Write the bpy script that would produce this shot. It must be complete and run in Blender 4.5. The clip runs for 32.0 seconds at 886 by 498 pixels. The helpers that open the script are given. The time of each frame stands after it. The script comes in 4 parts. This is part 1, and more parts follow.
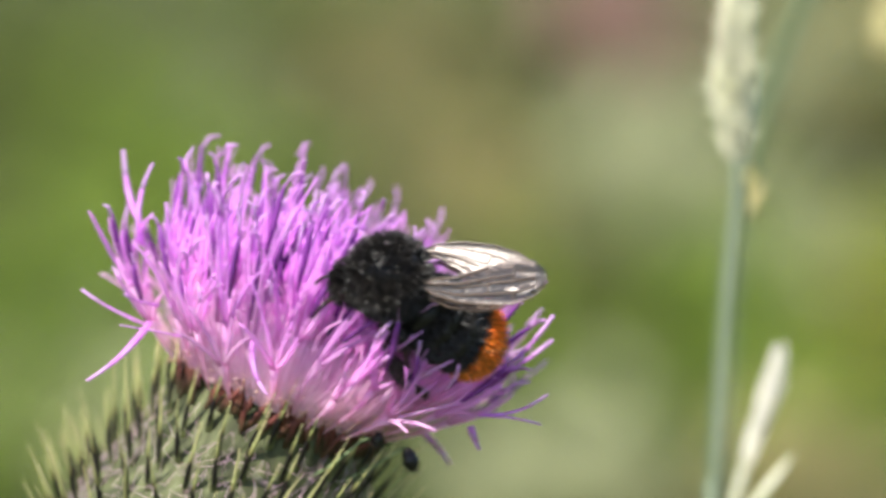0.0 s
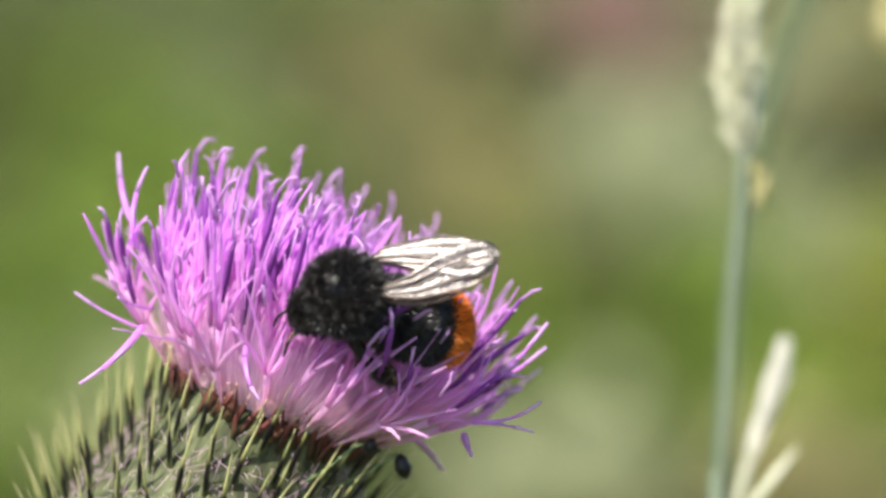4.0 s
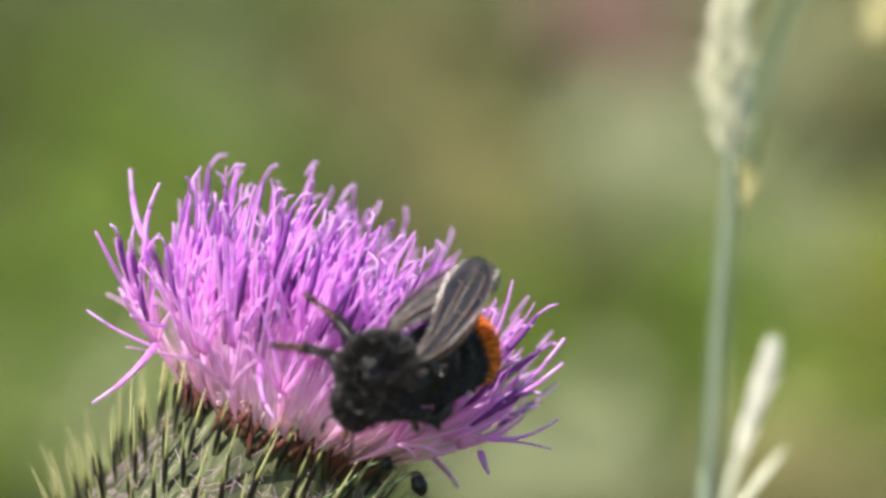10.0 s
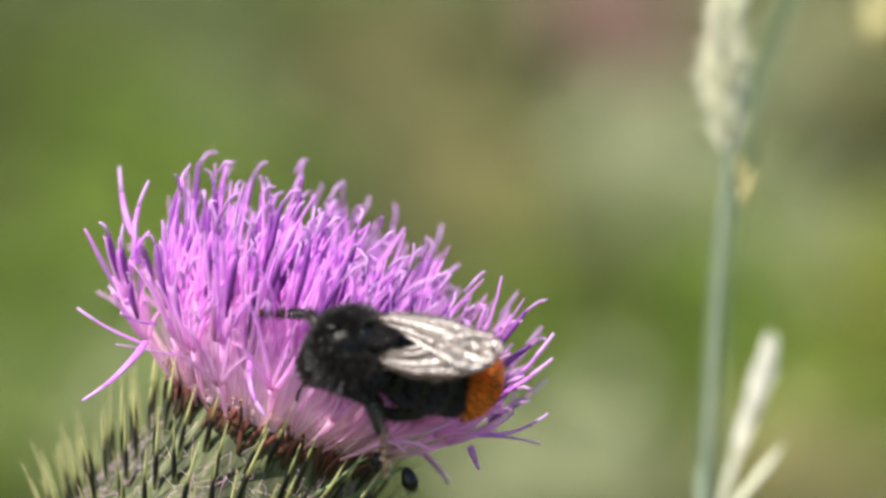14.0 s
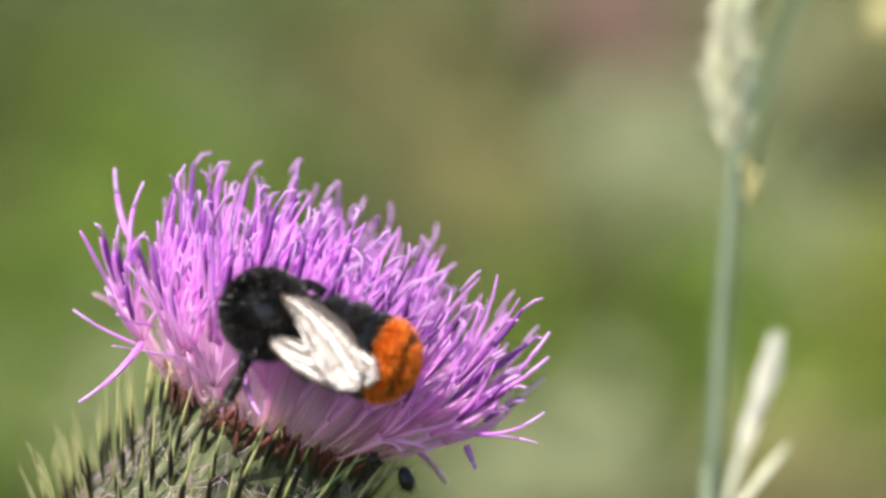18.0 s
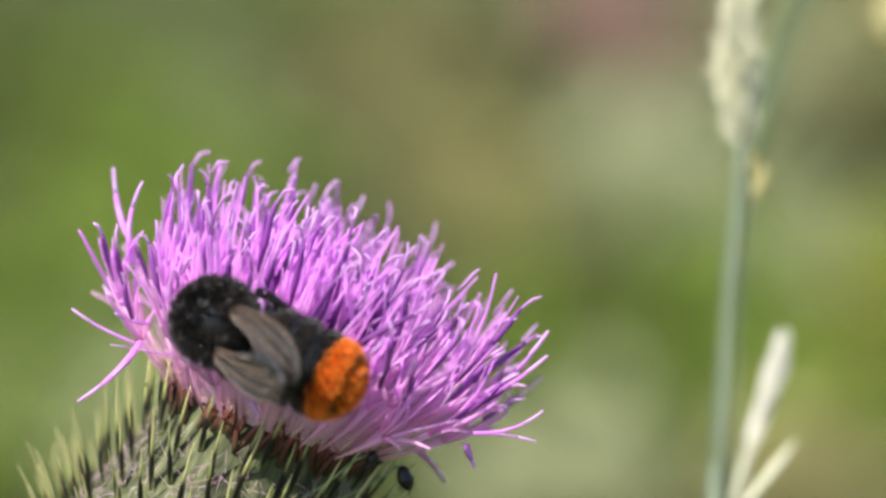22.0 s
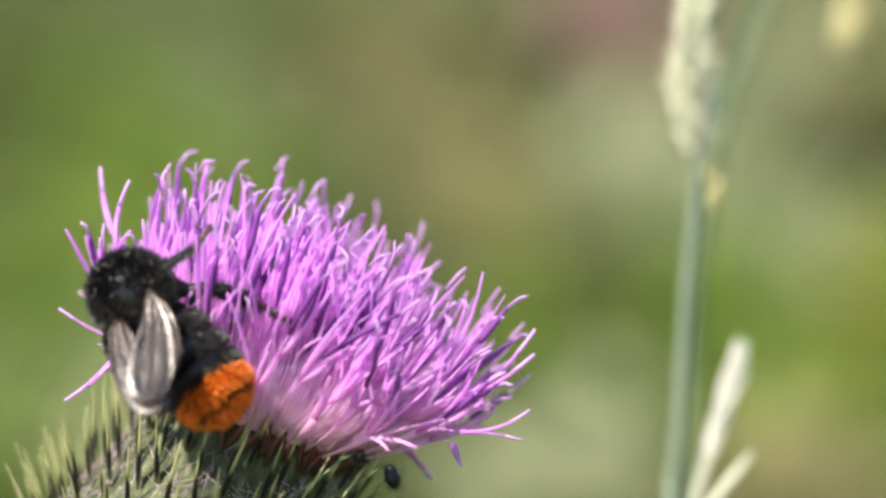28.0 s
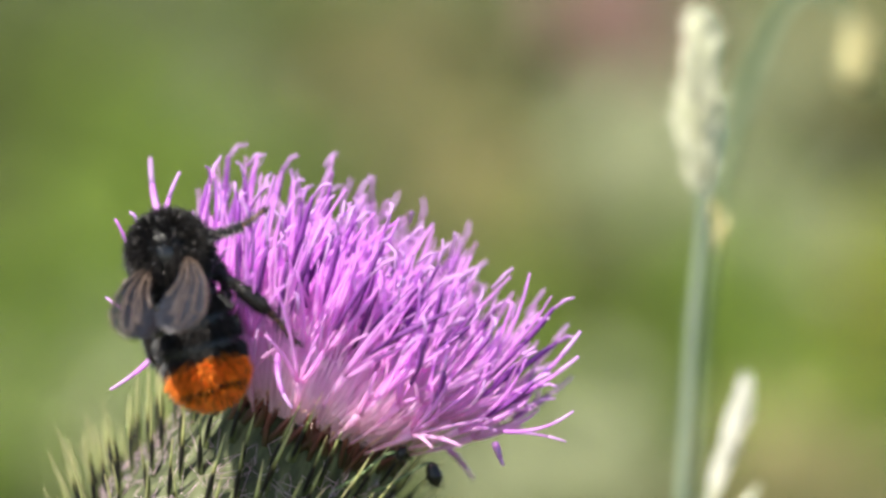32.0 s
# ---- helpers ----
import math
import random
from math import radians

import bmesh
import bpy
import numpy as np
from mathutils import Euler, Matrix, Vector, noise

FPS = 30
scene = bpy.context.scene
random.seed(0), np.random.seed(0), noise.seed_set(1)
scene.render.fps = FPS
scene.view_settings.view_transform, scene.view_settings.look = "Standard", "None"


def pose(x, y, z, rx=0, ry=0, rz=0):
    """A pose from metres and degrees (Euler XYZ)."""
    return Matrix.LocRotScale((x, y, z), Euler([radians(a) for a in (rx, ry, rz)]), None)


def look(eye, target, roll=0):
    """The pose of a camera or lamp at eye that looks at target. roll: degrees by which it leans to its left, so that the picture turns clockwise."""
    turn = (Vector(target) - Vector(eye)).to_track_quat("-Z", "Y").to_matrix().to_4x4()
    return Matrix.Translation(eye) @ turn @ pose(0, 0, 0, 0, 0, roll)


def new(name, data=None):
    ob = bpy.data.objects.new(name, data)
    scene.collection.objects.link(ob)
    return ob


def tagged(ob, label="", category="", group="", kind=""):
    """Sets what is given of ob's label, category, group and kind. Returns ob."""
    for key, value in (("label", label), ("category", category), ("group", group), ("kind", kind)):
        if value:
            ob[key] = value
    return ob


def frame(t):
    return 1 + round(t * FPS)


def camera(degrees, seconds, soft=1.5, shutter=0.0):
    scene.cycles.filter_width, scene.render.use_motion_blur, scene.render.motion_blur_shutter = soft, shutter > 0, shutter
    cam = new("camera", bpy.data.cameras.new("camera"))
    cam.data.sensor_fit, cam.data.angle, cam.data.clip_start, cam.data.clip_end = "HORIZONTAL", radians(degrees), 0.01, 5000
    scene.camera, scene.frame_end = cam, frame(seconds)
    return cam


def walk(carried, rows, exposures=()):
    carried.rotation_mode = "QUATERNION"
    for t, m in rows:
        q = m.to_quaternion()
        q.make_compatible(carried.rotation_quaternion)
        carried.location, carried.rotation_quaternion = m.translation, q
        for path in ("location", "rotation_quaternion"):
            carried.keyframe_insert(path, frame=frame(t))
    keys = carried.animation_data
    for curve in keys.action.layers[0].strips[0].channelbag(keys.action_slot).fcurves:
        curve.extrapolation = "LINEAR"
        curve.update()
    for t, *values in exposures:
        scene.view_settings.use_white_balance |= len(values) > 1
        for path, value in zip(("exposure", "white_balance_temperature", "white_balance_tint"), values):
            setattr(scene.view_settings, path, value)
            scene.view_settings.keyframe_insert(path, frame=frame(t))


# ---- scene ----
EYE = Vector((0.0, 0.0, 0.40))
CAMERA = pose(*EYE, 80.0, 0, 0)
FOCUS = 0.35
VIEW = CAMERA @ Matrix.Translation((0, 0, -FOCUS))
MM = 0.001
PX = FOCUS * 2 * math.tan(radians(6.0)) / 1568
cam = camera(12.0, 32.0, 3.1, 0.5)
cam.data.dof.use_dof = True
cam.data.dof.focus_distance = FOCUS - 0.004
cam.data.dof.aperture_fstop = 13.0
walk(cam, [(0.0, CAMERA), (32.0, CAMERA)], exposures=[(0.0, 0.80), (3.0, 0.79), (8.0, 0.73), (16.0, 0.71), (24.0, 0.77), (32.0, 0.92)])

# ---- light: a high sun from the left, behind the viewer's shoulder, and a clear sky ----
TO_SUN = (CAMERA.to_3x3() @ Vector((-0.46, 0.72, 0.54))).normalized()
sun = new("sun", bpy.data.lights.new("sun", "SUN"))
sun.data.energy, sun.data.angle, sun.data.color = 5.0, radians(0.6), (1.0, 0.95, 0.86)
sun.matrix_basis = look(TO_SUN * 4, (0, 0, 0))
world = bpy.data.worlds.new("sky")
scene.world = world
world.use_nodes = True
sky = world.node_tree.nodes.new("ShaderNodeTexSky")
sky.sky_type, sky.sun_disc = "NISHITA", False
sky.sun_elevation = math.asin(TO_SUN.z)
sky.sun_rotation = math.atan2(TO_SUN.x, TO_SUN.y)
world.node_tree.links.new(sky.outputs[0], world.node_tree.nodes["Background"].inputs[0])
world.node_tree.nodes["Background"].inputs[1].default_value = 0.12


# ---- materials ----
def node_mat(name):
    m = bpy.data.materials.new(name)
    m.use_nodes = True
    return m, m.node_tree.nodes, m.node_tree.links, m.node_tree.nodes["Principled BSDF"]


def ramp_node(nodes, stops):
    r = nodes.new("ShaderNodeValToRGB")
    while len(r.color_ramp.elements) < len(stops):
        r.color_ramp.elements.new(0.5)
    for e, (p, c) in zip(r.color_ramp.elements, stops):
        e.position, e.color = p, (*c, 1)
    return r


def surface(name, stops, scale=200.0, rough=0.6, bump=0.3, along=None, transl=0.0, spec=0.5, vary=0.15, metal=0.0, per="object", stretch=None):
    """Colours that change with fine and coarse noise, or along the local z between two heights, varied piece by piece."""
    m, nodes, links, b = node_mat(name)
    co = nodes.new("ShaderNodeTexCoord")
    fine, coarse = nodes.new("ShaderNodeTexNoise"), nodes.new("ShaderNodeTexNoise")
    for n, sc in ((fine, scale), (coarse, scale / 9)):
        n.inputs["Scale"].default_value, n.inputs["Detail"].default_value = sc, 4
        if stretch:
            mp = nodes.new("ShaderNodeMapping")
            mp.inputs["Scale"].default_value = stretch
            links.new(co.outputs["Object"], mp.inputs[0])
            links.new(mp.outputs[0], n.inputs["Vector"])
        else:
            links.new(co.outputs["Object"], n.inputs["Vector"])
    mix = nodes.new("ShaderNodeMath")
    mix.operation = "MULTIPLY_ADD"
    mix.inputs[1].default_value = 0.5
    links.new(fine.outputs[0], mix.inputs[0])
    if along:
        sep, rng = nodes.new("ShaderNodeSeparateXYZ"), nodes.new("ShaderNodeMapRange")
        links.new(co.outputs["Object"], sep.inputs[0])
        links.new(sep.outputs[2], rng.inputs[0])
        rng.inputs[1].default_value, rng.inputs[2].default_value = along
        mix.inputs[1].default_value = 0.16
        add = nodes.new("ShaderNodeMath")
        add.operation = "SUBTRACT"
        links.new(rng.outputs[0], add.inputs[0])
        add.inputs[1].default_value = 0.08
        links.new(add.outputs[0], mix.inputs[2])
    else:
        half = nodes.new("ShaderNodeMath")
        half.operation = "MULTIPLY"
        half.inputs[1].default_value = 0.5
        links.new(coarse.outputs[0], half.inputs[0])
        links.new(half.outputs[0], mix.inputs[2])
    ramp = ramp_node(nodes, stops)
    links.new(mix.outputs[0], ramp.inputs[0])
    info = nodes.new("ShaderNodeObjectInfo" if per == "object" else "ShaderNodeNewGeometry")
    val, hsv = nodes.new("ShaderNodeMapRange"), nodes.new("ShaderNodeHueSaturation")
    links.new(info.outputs["Random" if per == "object" else "Random Per Island"], val.inputs[0])
    val.inputs[3].default_value, val.inputs[4].default_value = 1 - vary, 1 + vary
    links.new(val.outputs[0], hsv.inputs["Value"])
    links.new(ramp.outputs[0], hsv.inputs["Color"])
    links.new(hsv.outputs[0], b.inputs["Base Color"])
    b.inputs["Roughness"].default_value, b.inputs["Metallic"].default_value = rough, metal
    b.inputs["Specular IOR Level"].default_value = spec
    if bump:
        bn = nodes.new("ShaderNodeBump")
        bn.inputs["Strength"].default_value, bn.inputs["Distance"].default_value = bump, 0.0002
        links.new(fine.outputs[0], bn.inputs["Height"])
        links.new(bn.outputs[0], b.inputs["Normal"])
    if transl:
        t, mx = nodes.new("ShaderNodeBsdfTranslucent"), nodes.new("ShaderNodeMixShader")
        links.new(hsv.outputs[0], t.inputs[0])
        mx.inputs[0].default_value = transl
        links.new(b.outputs[0], mx.inputs[1])
        links.new(t.outputs[0], mx.inputs[2])
        links.new(mx.outputs[0], nodes["Material Output"].inputs[0])
    return m


COROLLA_STOPS = [(0.0, (0.97, 0.70, 0.83)), (0.3, (0.97, 0.66, 0.91)), (0.62, (0.93, 0.53, 0.94)), (1.0, (0.86, 0.42, 0.91))]
COROLLA, COROLLA_OUTER, COROLLA_RIM = (surface("corolla", COROLLA_STOPS, 900, 0.55, 0.2, (-0.001, reach), 0.64, 0.25, 0.16) for reach in (0.0195, 0.0175, 0.0125))
ANTHER = surface("anther", [(0.0, (0.17, 0.035, 0.24)), (1.0, (0.33, 0.09, 0.42))], 900, 0.5, 0.2, None, 0.2, 0.3, 0.25)
STYLE = surface("style", [(0.0, (0.66, 0.30, 0.74)), (1.0, (0.85, 0.56, 0.88))], 900, 0.4, 0.2, None, 0.3, 0.5, 0.1)
PAPPUS = surface("pappus", [(0.0, (0.96, 0.74, 0.85)), (0.5, (0.96, 0.70, 0.92)), (1.0, (0.92, 0.62, 0.93))], 500, 0.7, 0, (-0.001, 0.012), 0.5, 0.1, 0.15, per="island")
INVOLUCRE = surface("involucre", [(0.35, (0.020, 0.024, 0.009)), (0.46, (0.054, 0.062, 0.022)), (0.56, (0.115, 0.128, 0.054)), (0.65, (0.23, 0.24, 0.145)), (0.74, (0.56, 0.55, 0.46))],
                    1500, 0.8, 1.0, stretch=(1, 1, 0.10))
BLADE = surface("bract_blade", [(0.32, (0.024, 0.03, 0.010)), (0.45, (0.068, 0.08, 0.027)), (0.57, (0.14, 0.155, 0.066)), (0.7, (0.38, 0.38, 0.25))],
                1500, 0.7, 0.6, None, 0.1, 0.25, 0.25, stretch=(1, 1, 0.3))
BRACT = surface("bract_spine", [(0.0, (0.10, 0.12, 0.045)), (0.10, (0.010, 0.008, 0.008)), (0.42, (0.012, 0.009, 0.008)), (0.50, (0.20, 0.19, 0.07)),
                                (0.60, (0.40, 0.42, 0.16)), (1.0, (0.62, 0.56, 0.28))], 1200, 0.5, 0.2, (0.0, 0.0066), 0.12, 0.4, 0.22)
SCALE = surface("collar_scale", [(0.0, (0.07, 0.05, 0.022)), (0.4, (0.13, 0.04, 0.03)), (0.66, (0.27, 0.09, 0.08)), (0.88, (0.84, 0.60, 0.50))], 900, 0.5, 0.2,
                (-0.0004, 0.0034), 0.12, 0.4, 0.3)
STALK = surface("thistle_stem", [(0.3, (0.10, 0.16, 0.05)), (0.7, (0.26, 0.32, 0.16))], 500, 0.6, 0.4)
CHITIN = surface("chitin", [(0.3, (0.004, 0.004, 0.005)), (0.7, (0.016, 0.014, 0.013))], 1500, 0.3, 0.12, spec=0.5)
HIDE = surface("black_hide", [(0.3, (0.004, 0.004, 0.004)), (0.7, (0.014, 0.012, 0.011))], 1500, 0.4, 0.3, spec=0.4)
FUR = surface("black_fur", [(0.3, (0.008, 0.007, 0.007)), (0.7, (0.034, 0.029, 0.027))], 900, 0.4, 0, spec=0.6, vary=0.9, per="island")
FUR_ORANGE = surface("orange_fur", [(0.3, (0.78, 0.17, 0.012)), (0.7, (0.98, 0.37, 0.045))], 900, 0.45, 0, transl=0.3, vary=0.85, per="island")
ORANGE = surface("orange_skin", [(0.3, (0.10, 0.02, 0.005)), (0.7, (0.28, 0.06, 0.01))], 600, 0.6, 0.3)
LEG = surface("leg_chitin", [(0.3, (0.006, 0.005, 0.005)), (0.7, (0.022, 0.017, 0.015))], 1500, 0.5, 0.4, spec=0.4)
FOOT = surface("foot", [(0.3, (0.07, 0.035, 0.02)), (0.7, (0.30, 0.16, 0.07))], 1500, 0.4, 0.3)
VEIN = surface("wing_vein", [(0.3, (0.09, 0.06, 0.045)), (0.7, (0.17, 0.12, 0.09))], 1500, 0.35, 0)
EYE_MAT = surface("compound_eye", [(0.3, (0.006, 0.005, 0.005)), (0.7, (0.02, 0.015, 0.012))], 4000, 0.15, 0.5)
SPIKE = surface("spikelet", [(0.25, (0.56, 0.58, 0.38)), (0.5, (0.74, 0.73, 0.55)), (0.75, (0.86, 0.85, 0.73))], 400, 0.6, 0.3, transl=0.4)
SPIKE_WHITE = surface("pale_spikelet", [(0.25, (0.74, 0.72, 0.58)), (0.5, (0.86, 0.84, 0.74)), (0.75, (0.92, 0.90, 0.84))], 400, 0.6, 0.3, transl=0.4)
POLLEN = surface("pollen", [(0.3, (0.60, 0.54, 0.50)), (0.7, (0.82, 0.76, 0.72))], 900, 0.7, 0)
SPIKE_TIP = surface("anther_yellow", [(0.3, (0.48, 0.42, 0.16)), (0.7, (0.62, 0.55, 0.28))], 400, 0.6, 0.2, transl=0.2)
# darker copy of the stem green, with the far stem's shade painted in
FAR_STEM = surface("shade_painted_stem", [(0.3, (0.10, 0.15, 0.07)), (0.7, (0.17, 0.22, 0.11))], 300, 0.6, 0.2, transl=0.2)
FAR_SPIKE = surface("yellow_spikelet", [(0.25, (0.40, 0.36, 0.15)), (0.75, (0.60, 0.54, 0.28))], 400, 0.6, 0.3, transl=0.25)
GRASS_STEM = surface("grass_stem", [(0.3, (0.17, 0.22, 0.135)), (0.7, (0.25, 0.30, 0.20))], 300, 0.4, 0.2, transl=0.2)


def wing_material():
    m, nodes, links, b = node_mat("wing_membrane")
    co, n = nodes.new("ShaderNodeTexCoord"), nodes.new("ShaderNodeTexNoise")
    n.inputs["Scale"].default_value, n.inputs["Detail"].default_value = 2400, 5
    links.new(co.outputs["Object"], n.inputs["Vector"])
    bn = nodes.new("ShaderNodeBump")
    bn.inputs["Strength"].default_value, bn.inputs["Distance"].default_value = 0.5, 0.00014
    links.new(n.outputs[0], bn.inputs["Height"])
    links.new(bn.outputs[0], b.inputs["Normal"])
    ramp = ramp_node(nodes, [(0.35, (0.006, 0.005, 0.005)), (0.5, (0.014, 0.012, 0.012)), (0.68, (0.04, 0.034, 0.033))])
    links.new(n.outputs[0], ramp.inputs[0])
    links.new(ramp.outputs[0], b.inputs["Base Color"])
    b.inputs["Roughness"].default_value, b.inputs["Specular IOR Level"].default_value = 0.3, 0.5
    gl, mg = nodes.new("ShaderNodeBsdfGlossy"), nodes.new("ShaderNodeMixShader")
    gl.inputs["Color"].default_value, gl.inputs["Roughness"].default_value = (0.95, 0.88, 0.85, 1), 0.33
    links.new(bn.outputs[0], gl.inputs["Normal"])
    mg.inputs[0].default_value = 0.12
    links.new(b.outputs[0], mg.inputs[1])
    links.new(gl.outputs[0], mg.inputs[2])
    t, mx = nodes.new("ShaderNodeBsdfTransparent"), nodes.new("ShaderNodeMixShader")
    t.inputs[0].default_value = (0.78, 0.71, 0.68, 1)
    mx.inputs[0].default_value = 0.54
    links.new(mg.outputs[0], mx.inputs[1])
    links.new(t.outputs[0], mx.inputs[2])
    links.new(mx.outputs[0], nodes["Material Output"].inputs[0])
    return m


WING = wing_material()


# ---- mesh building ----
class Geo:
    """Vertices in millimetres and faces with a material slot."""

    def __init__(self):
        self.v, self.f, self.m = [], [], []

    def add(self, verts, faces, slot=0):
        o = len(self.v)
        self.v.extend(verts)
        self.f.extend(tuple(i + o for i in f) for f in faces)
        self.m.extend([slot] * len(faces))
        return self

    def tube(self, pts, radii, sides=6, slot=0, flat=1.0, side_axis=None):
        """A closed tube along points; flat squeezes it along one cross direction."""
        pts = [Vector(p) for p in pts]
        verts, faces, last = [], [], side_axis
        for i, p in enumerate(pts):
            d = (pts[min(i + 1, len(pts) - 1)] - pts[max(i - 1, 0)]).normalized()
            ref = Vector(last) if last is not None else (Vector((1, 0, 0)) if abs(d.x) < 0.8 else Vector((0, 1, 0)))
            x = (ref - d * ref.dot(d)).normalized()
            y = d.cross(x)
            last = x
            for k in range(sides):
                a = 2 * math.pi * k / sides
                verts.append(tuple(p + radii[i] * (math.cos(a) * x + flat * math.sin(a) * y)))
        for i in range(len(pts) - 1):
            for k in range(sides):
                j = (k + 1) % sides
                faces.append((i * sides + k, i * sides + j, (i + 1) * sides + j, (i + 1) * sides + k))
        faces.append(tuple(range(sides - 1, -1, -1)))
        faces.append(tuple((len(pts) - 1) * sides + k for k in range(sides)))
        return self.add(verts, faces, slot)

    def blob(self, centre, radii, rings=12, sides=18, slot=0, shape=None):
        """A rounded body along x; shape(s, a) scales its radius."""
        verts, faces = [], []
        cx, cy, cz = centre
        for i in range(rings + 1):
            th = math.pi * i / rings
            for k in range(sides):
                a = 2 * math.pi * k / sides
                q = shape(i / rings, a) if shape else 1.0
                verts.append((cx + radii[0] * math.cos(th), cy + radii[1] * q * math.sin(th) * math.cos(a), cz + radii[2] * q * math.sin(th) * math.sin(a)))
        for i in range(rings):
            for k in range(sides):
                j = (k + 1) % sides
                faces.append((i * sides + k, (i + 1) * sides + k, (i + 1) * sides + j, i * sides + j))
        return self.add(verts, faces, slot)

    def mesh(self, name, mats):
        me = bpy.data.meshes.new(name)
        me.from_pydata([(x * MM, y * MM, z * MM) for x, y, z in self.v], [], self.f)
        for m in mats:
            me.materials.append(m)
        me.polygons.foreach_set("material_index", self.m)
        me.polygons.foreach_set("use_smooth", [True] * len(self.f))
        me.update()
        return me


def part(name, geo, mats, parent, label="", m=None, kind=""):
    """One mesh object under a thing or a part; geo may be a mesh that is shared."""
    me = geo.mesh(name, mats if isinstance(mats, (list, tuple)) else [mats]) if isinstance(geo, Geo) else geo
    ob = new(name, me)
    ob.parent = parent
    if m is not None:
        ob.matrix_basis = m
    return tagged(ob, label, kind=kind)


def bezier(a, b, c, n):
    a, b, c = Vector(a), Vector(b), Vector(c)
    return [a * (1 - t) ** 2 + b * 2 * t * (1 - t) + c * t * t for t in (i / n for i in range(n + 1))]


def seen(px, py, w):
    """A place in view space (metres): across and up by picture units, w millimetres towards the viewer."""
    q = PX * (FOCUS - w * MM) / FOCUS
    return Vector(((px - 784) * q, (441 - py) * q, w * MM))


def spline(rows, t):
    """Smooth values between rows of (t, a, b, ...)."""
    if t <= rows[0][0]:
        return list(rows[0][1:])
    if t >= rows[-1][0]:
        return list(rows[-1][1:])
    i = max(k for k in range(len(rows) - 1) if rows[k][0] <= t)
    p0, p1, p2, p3 = rows[max(i - 1, 0)], rows[i], rows[i + 1], rows[min(i + 2, len(rows) - 1)]
    h = p2[0] - p1[0]
    s = (t - p1[0]) / h
    out = []
    for k in range(1, len(p1)):
        d1 = (p2[k] - p0[k]) / max(p2[0] - p0[0], 1e-6) * h if i > 0 else p2[k] - p1[k]
        d2 = (p3[k] - p1[k]) / max(p3[0] - p1[0], 1e-6) * h if i + 2 < len(rows) else p2[k] - p1[k]
        if (p2[k] - p1[k]) * (p1[k] - p0[k]) <= 0:
            d1 = 0
        if (p3[k] - p2[k]) * (p2[k] - p1[k]) <= 0:
            d2 = 0
        out.append(p1[k] * (2 * s ** 3 - 3 * s * s + 1) + d1 * (s ** 3 - 2 * s * s + s) + p2[k] * (3 * s * s - 2 * s ** 3) + d2 * (s ** 3 - s * s))
    return out


# ---- ground and meadow ----
def ground_material():
    return surface("meadow_ground", [(0.2, (0.04, 0.045, 0.015)), (0.45, (0.07, 0.085, 0.022)), (0.6, (0.10, 0.11, 0.035)), (0.8, (0.16, 0.14, 0.065))],
                   40, 0.9, 0.4, vary=0.0)


def build_ground():
    bm = bmesh.new()
    bmesh.ops.create_grid(bm, x_segments=60, y_segments=60, size=1.0)
    for v in bm.verts:
        r = 300.0
        v.co.x = math.copysign(abs(v.co.x) ** 3, v.co.x) * r
        v.co.y = math.copysign(abs(v.co.y) ** 3, v.co.y) * r
        far = max(0.0, min(1.0, math.hypot(v.co.x, v.co.y) / 3 - 0.4))
        v.co.z = 0.06 * far * noise.noise(v.co * 0.4) - 0.001
    me = bpy.data.meshes.new("ground")
    bm.to_mesh(me)
    me.materials.append(ground_material())
    ob = new("ground", me)
    for p in me.polygons:
        p.use_smooth = True
    tagged(ob, "green meadow ground with short grass", "ground", kind="structure")


build_ground()

LEAF_FRESH = surface("leaf_fresh", [(0.3, (0.17, 0.25, 0.035)), (0.7, (0.30, 0.395, 0.08))], 60, 0.6, 0, transl=0.35, vary=0.3, spec=0.12, per="island")
LEAF_DEEP = surface("leaf_deep", [(0.3, (0.075, 0.10, 0.02)), (0.7, (0.14, 0.175, 0.045))], 60, 0.6, 0, transl=0.3, vary=0.3, spec=0.12, per="island")
LEAF_OLIVE = surface("leaf_olive", [(0.3, (0.17, 0.20, 0.045)), (0.7, (0.30, 0.33, 0.10))], 60, 0.7, 0, transl=0.3, vary=0.25, spec=0.12, per="island")
LEAF_GREY = surface("leaf_grey", [(0.3, (0.38, 0.40, 0.20)), (0.7, (0.56, 0.57, 0.36))], 60, 0.7, 0, transl=0.3, vary=0.2, spec=0.12, per="island")
LEAF_DRY = surface("leaf_dry", [(0.3, (0.28, 0.23, 0.09)), (0.7, (0.44, 0.38, 0.19))], 60, 0.8, 0, transl=0.25, vary=0.25, spec=0.12, per="island")
# dark olive; the shade on these herbs is put into the leaf colour
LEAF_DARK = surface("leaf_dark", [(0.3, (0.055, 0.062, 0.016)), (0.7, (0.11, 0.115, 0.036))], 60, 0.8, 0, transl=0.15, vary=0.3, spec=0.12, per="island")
LEAF_YELLOW = surface("leaf_yellow", [(0.3, (0.29, 0.34, 0.035)), (0.7, (0.47, 0.50, 0.085))], 60, 0.6, 0, transl=0.35, vary=0.2, spec=0.12, per="island")
BLOOM = surface("faded_bloom", [(0.3, (0.36, 0.19, 0.16)), (0.7, (0.58, 0.38, 0.34))], 60, 0.8, 0, transl=0.25, vary=0.2, spec=0.12, per="island")


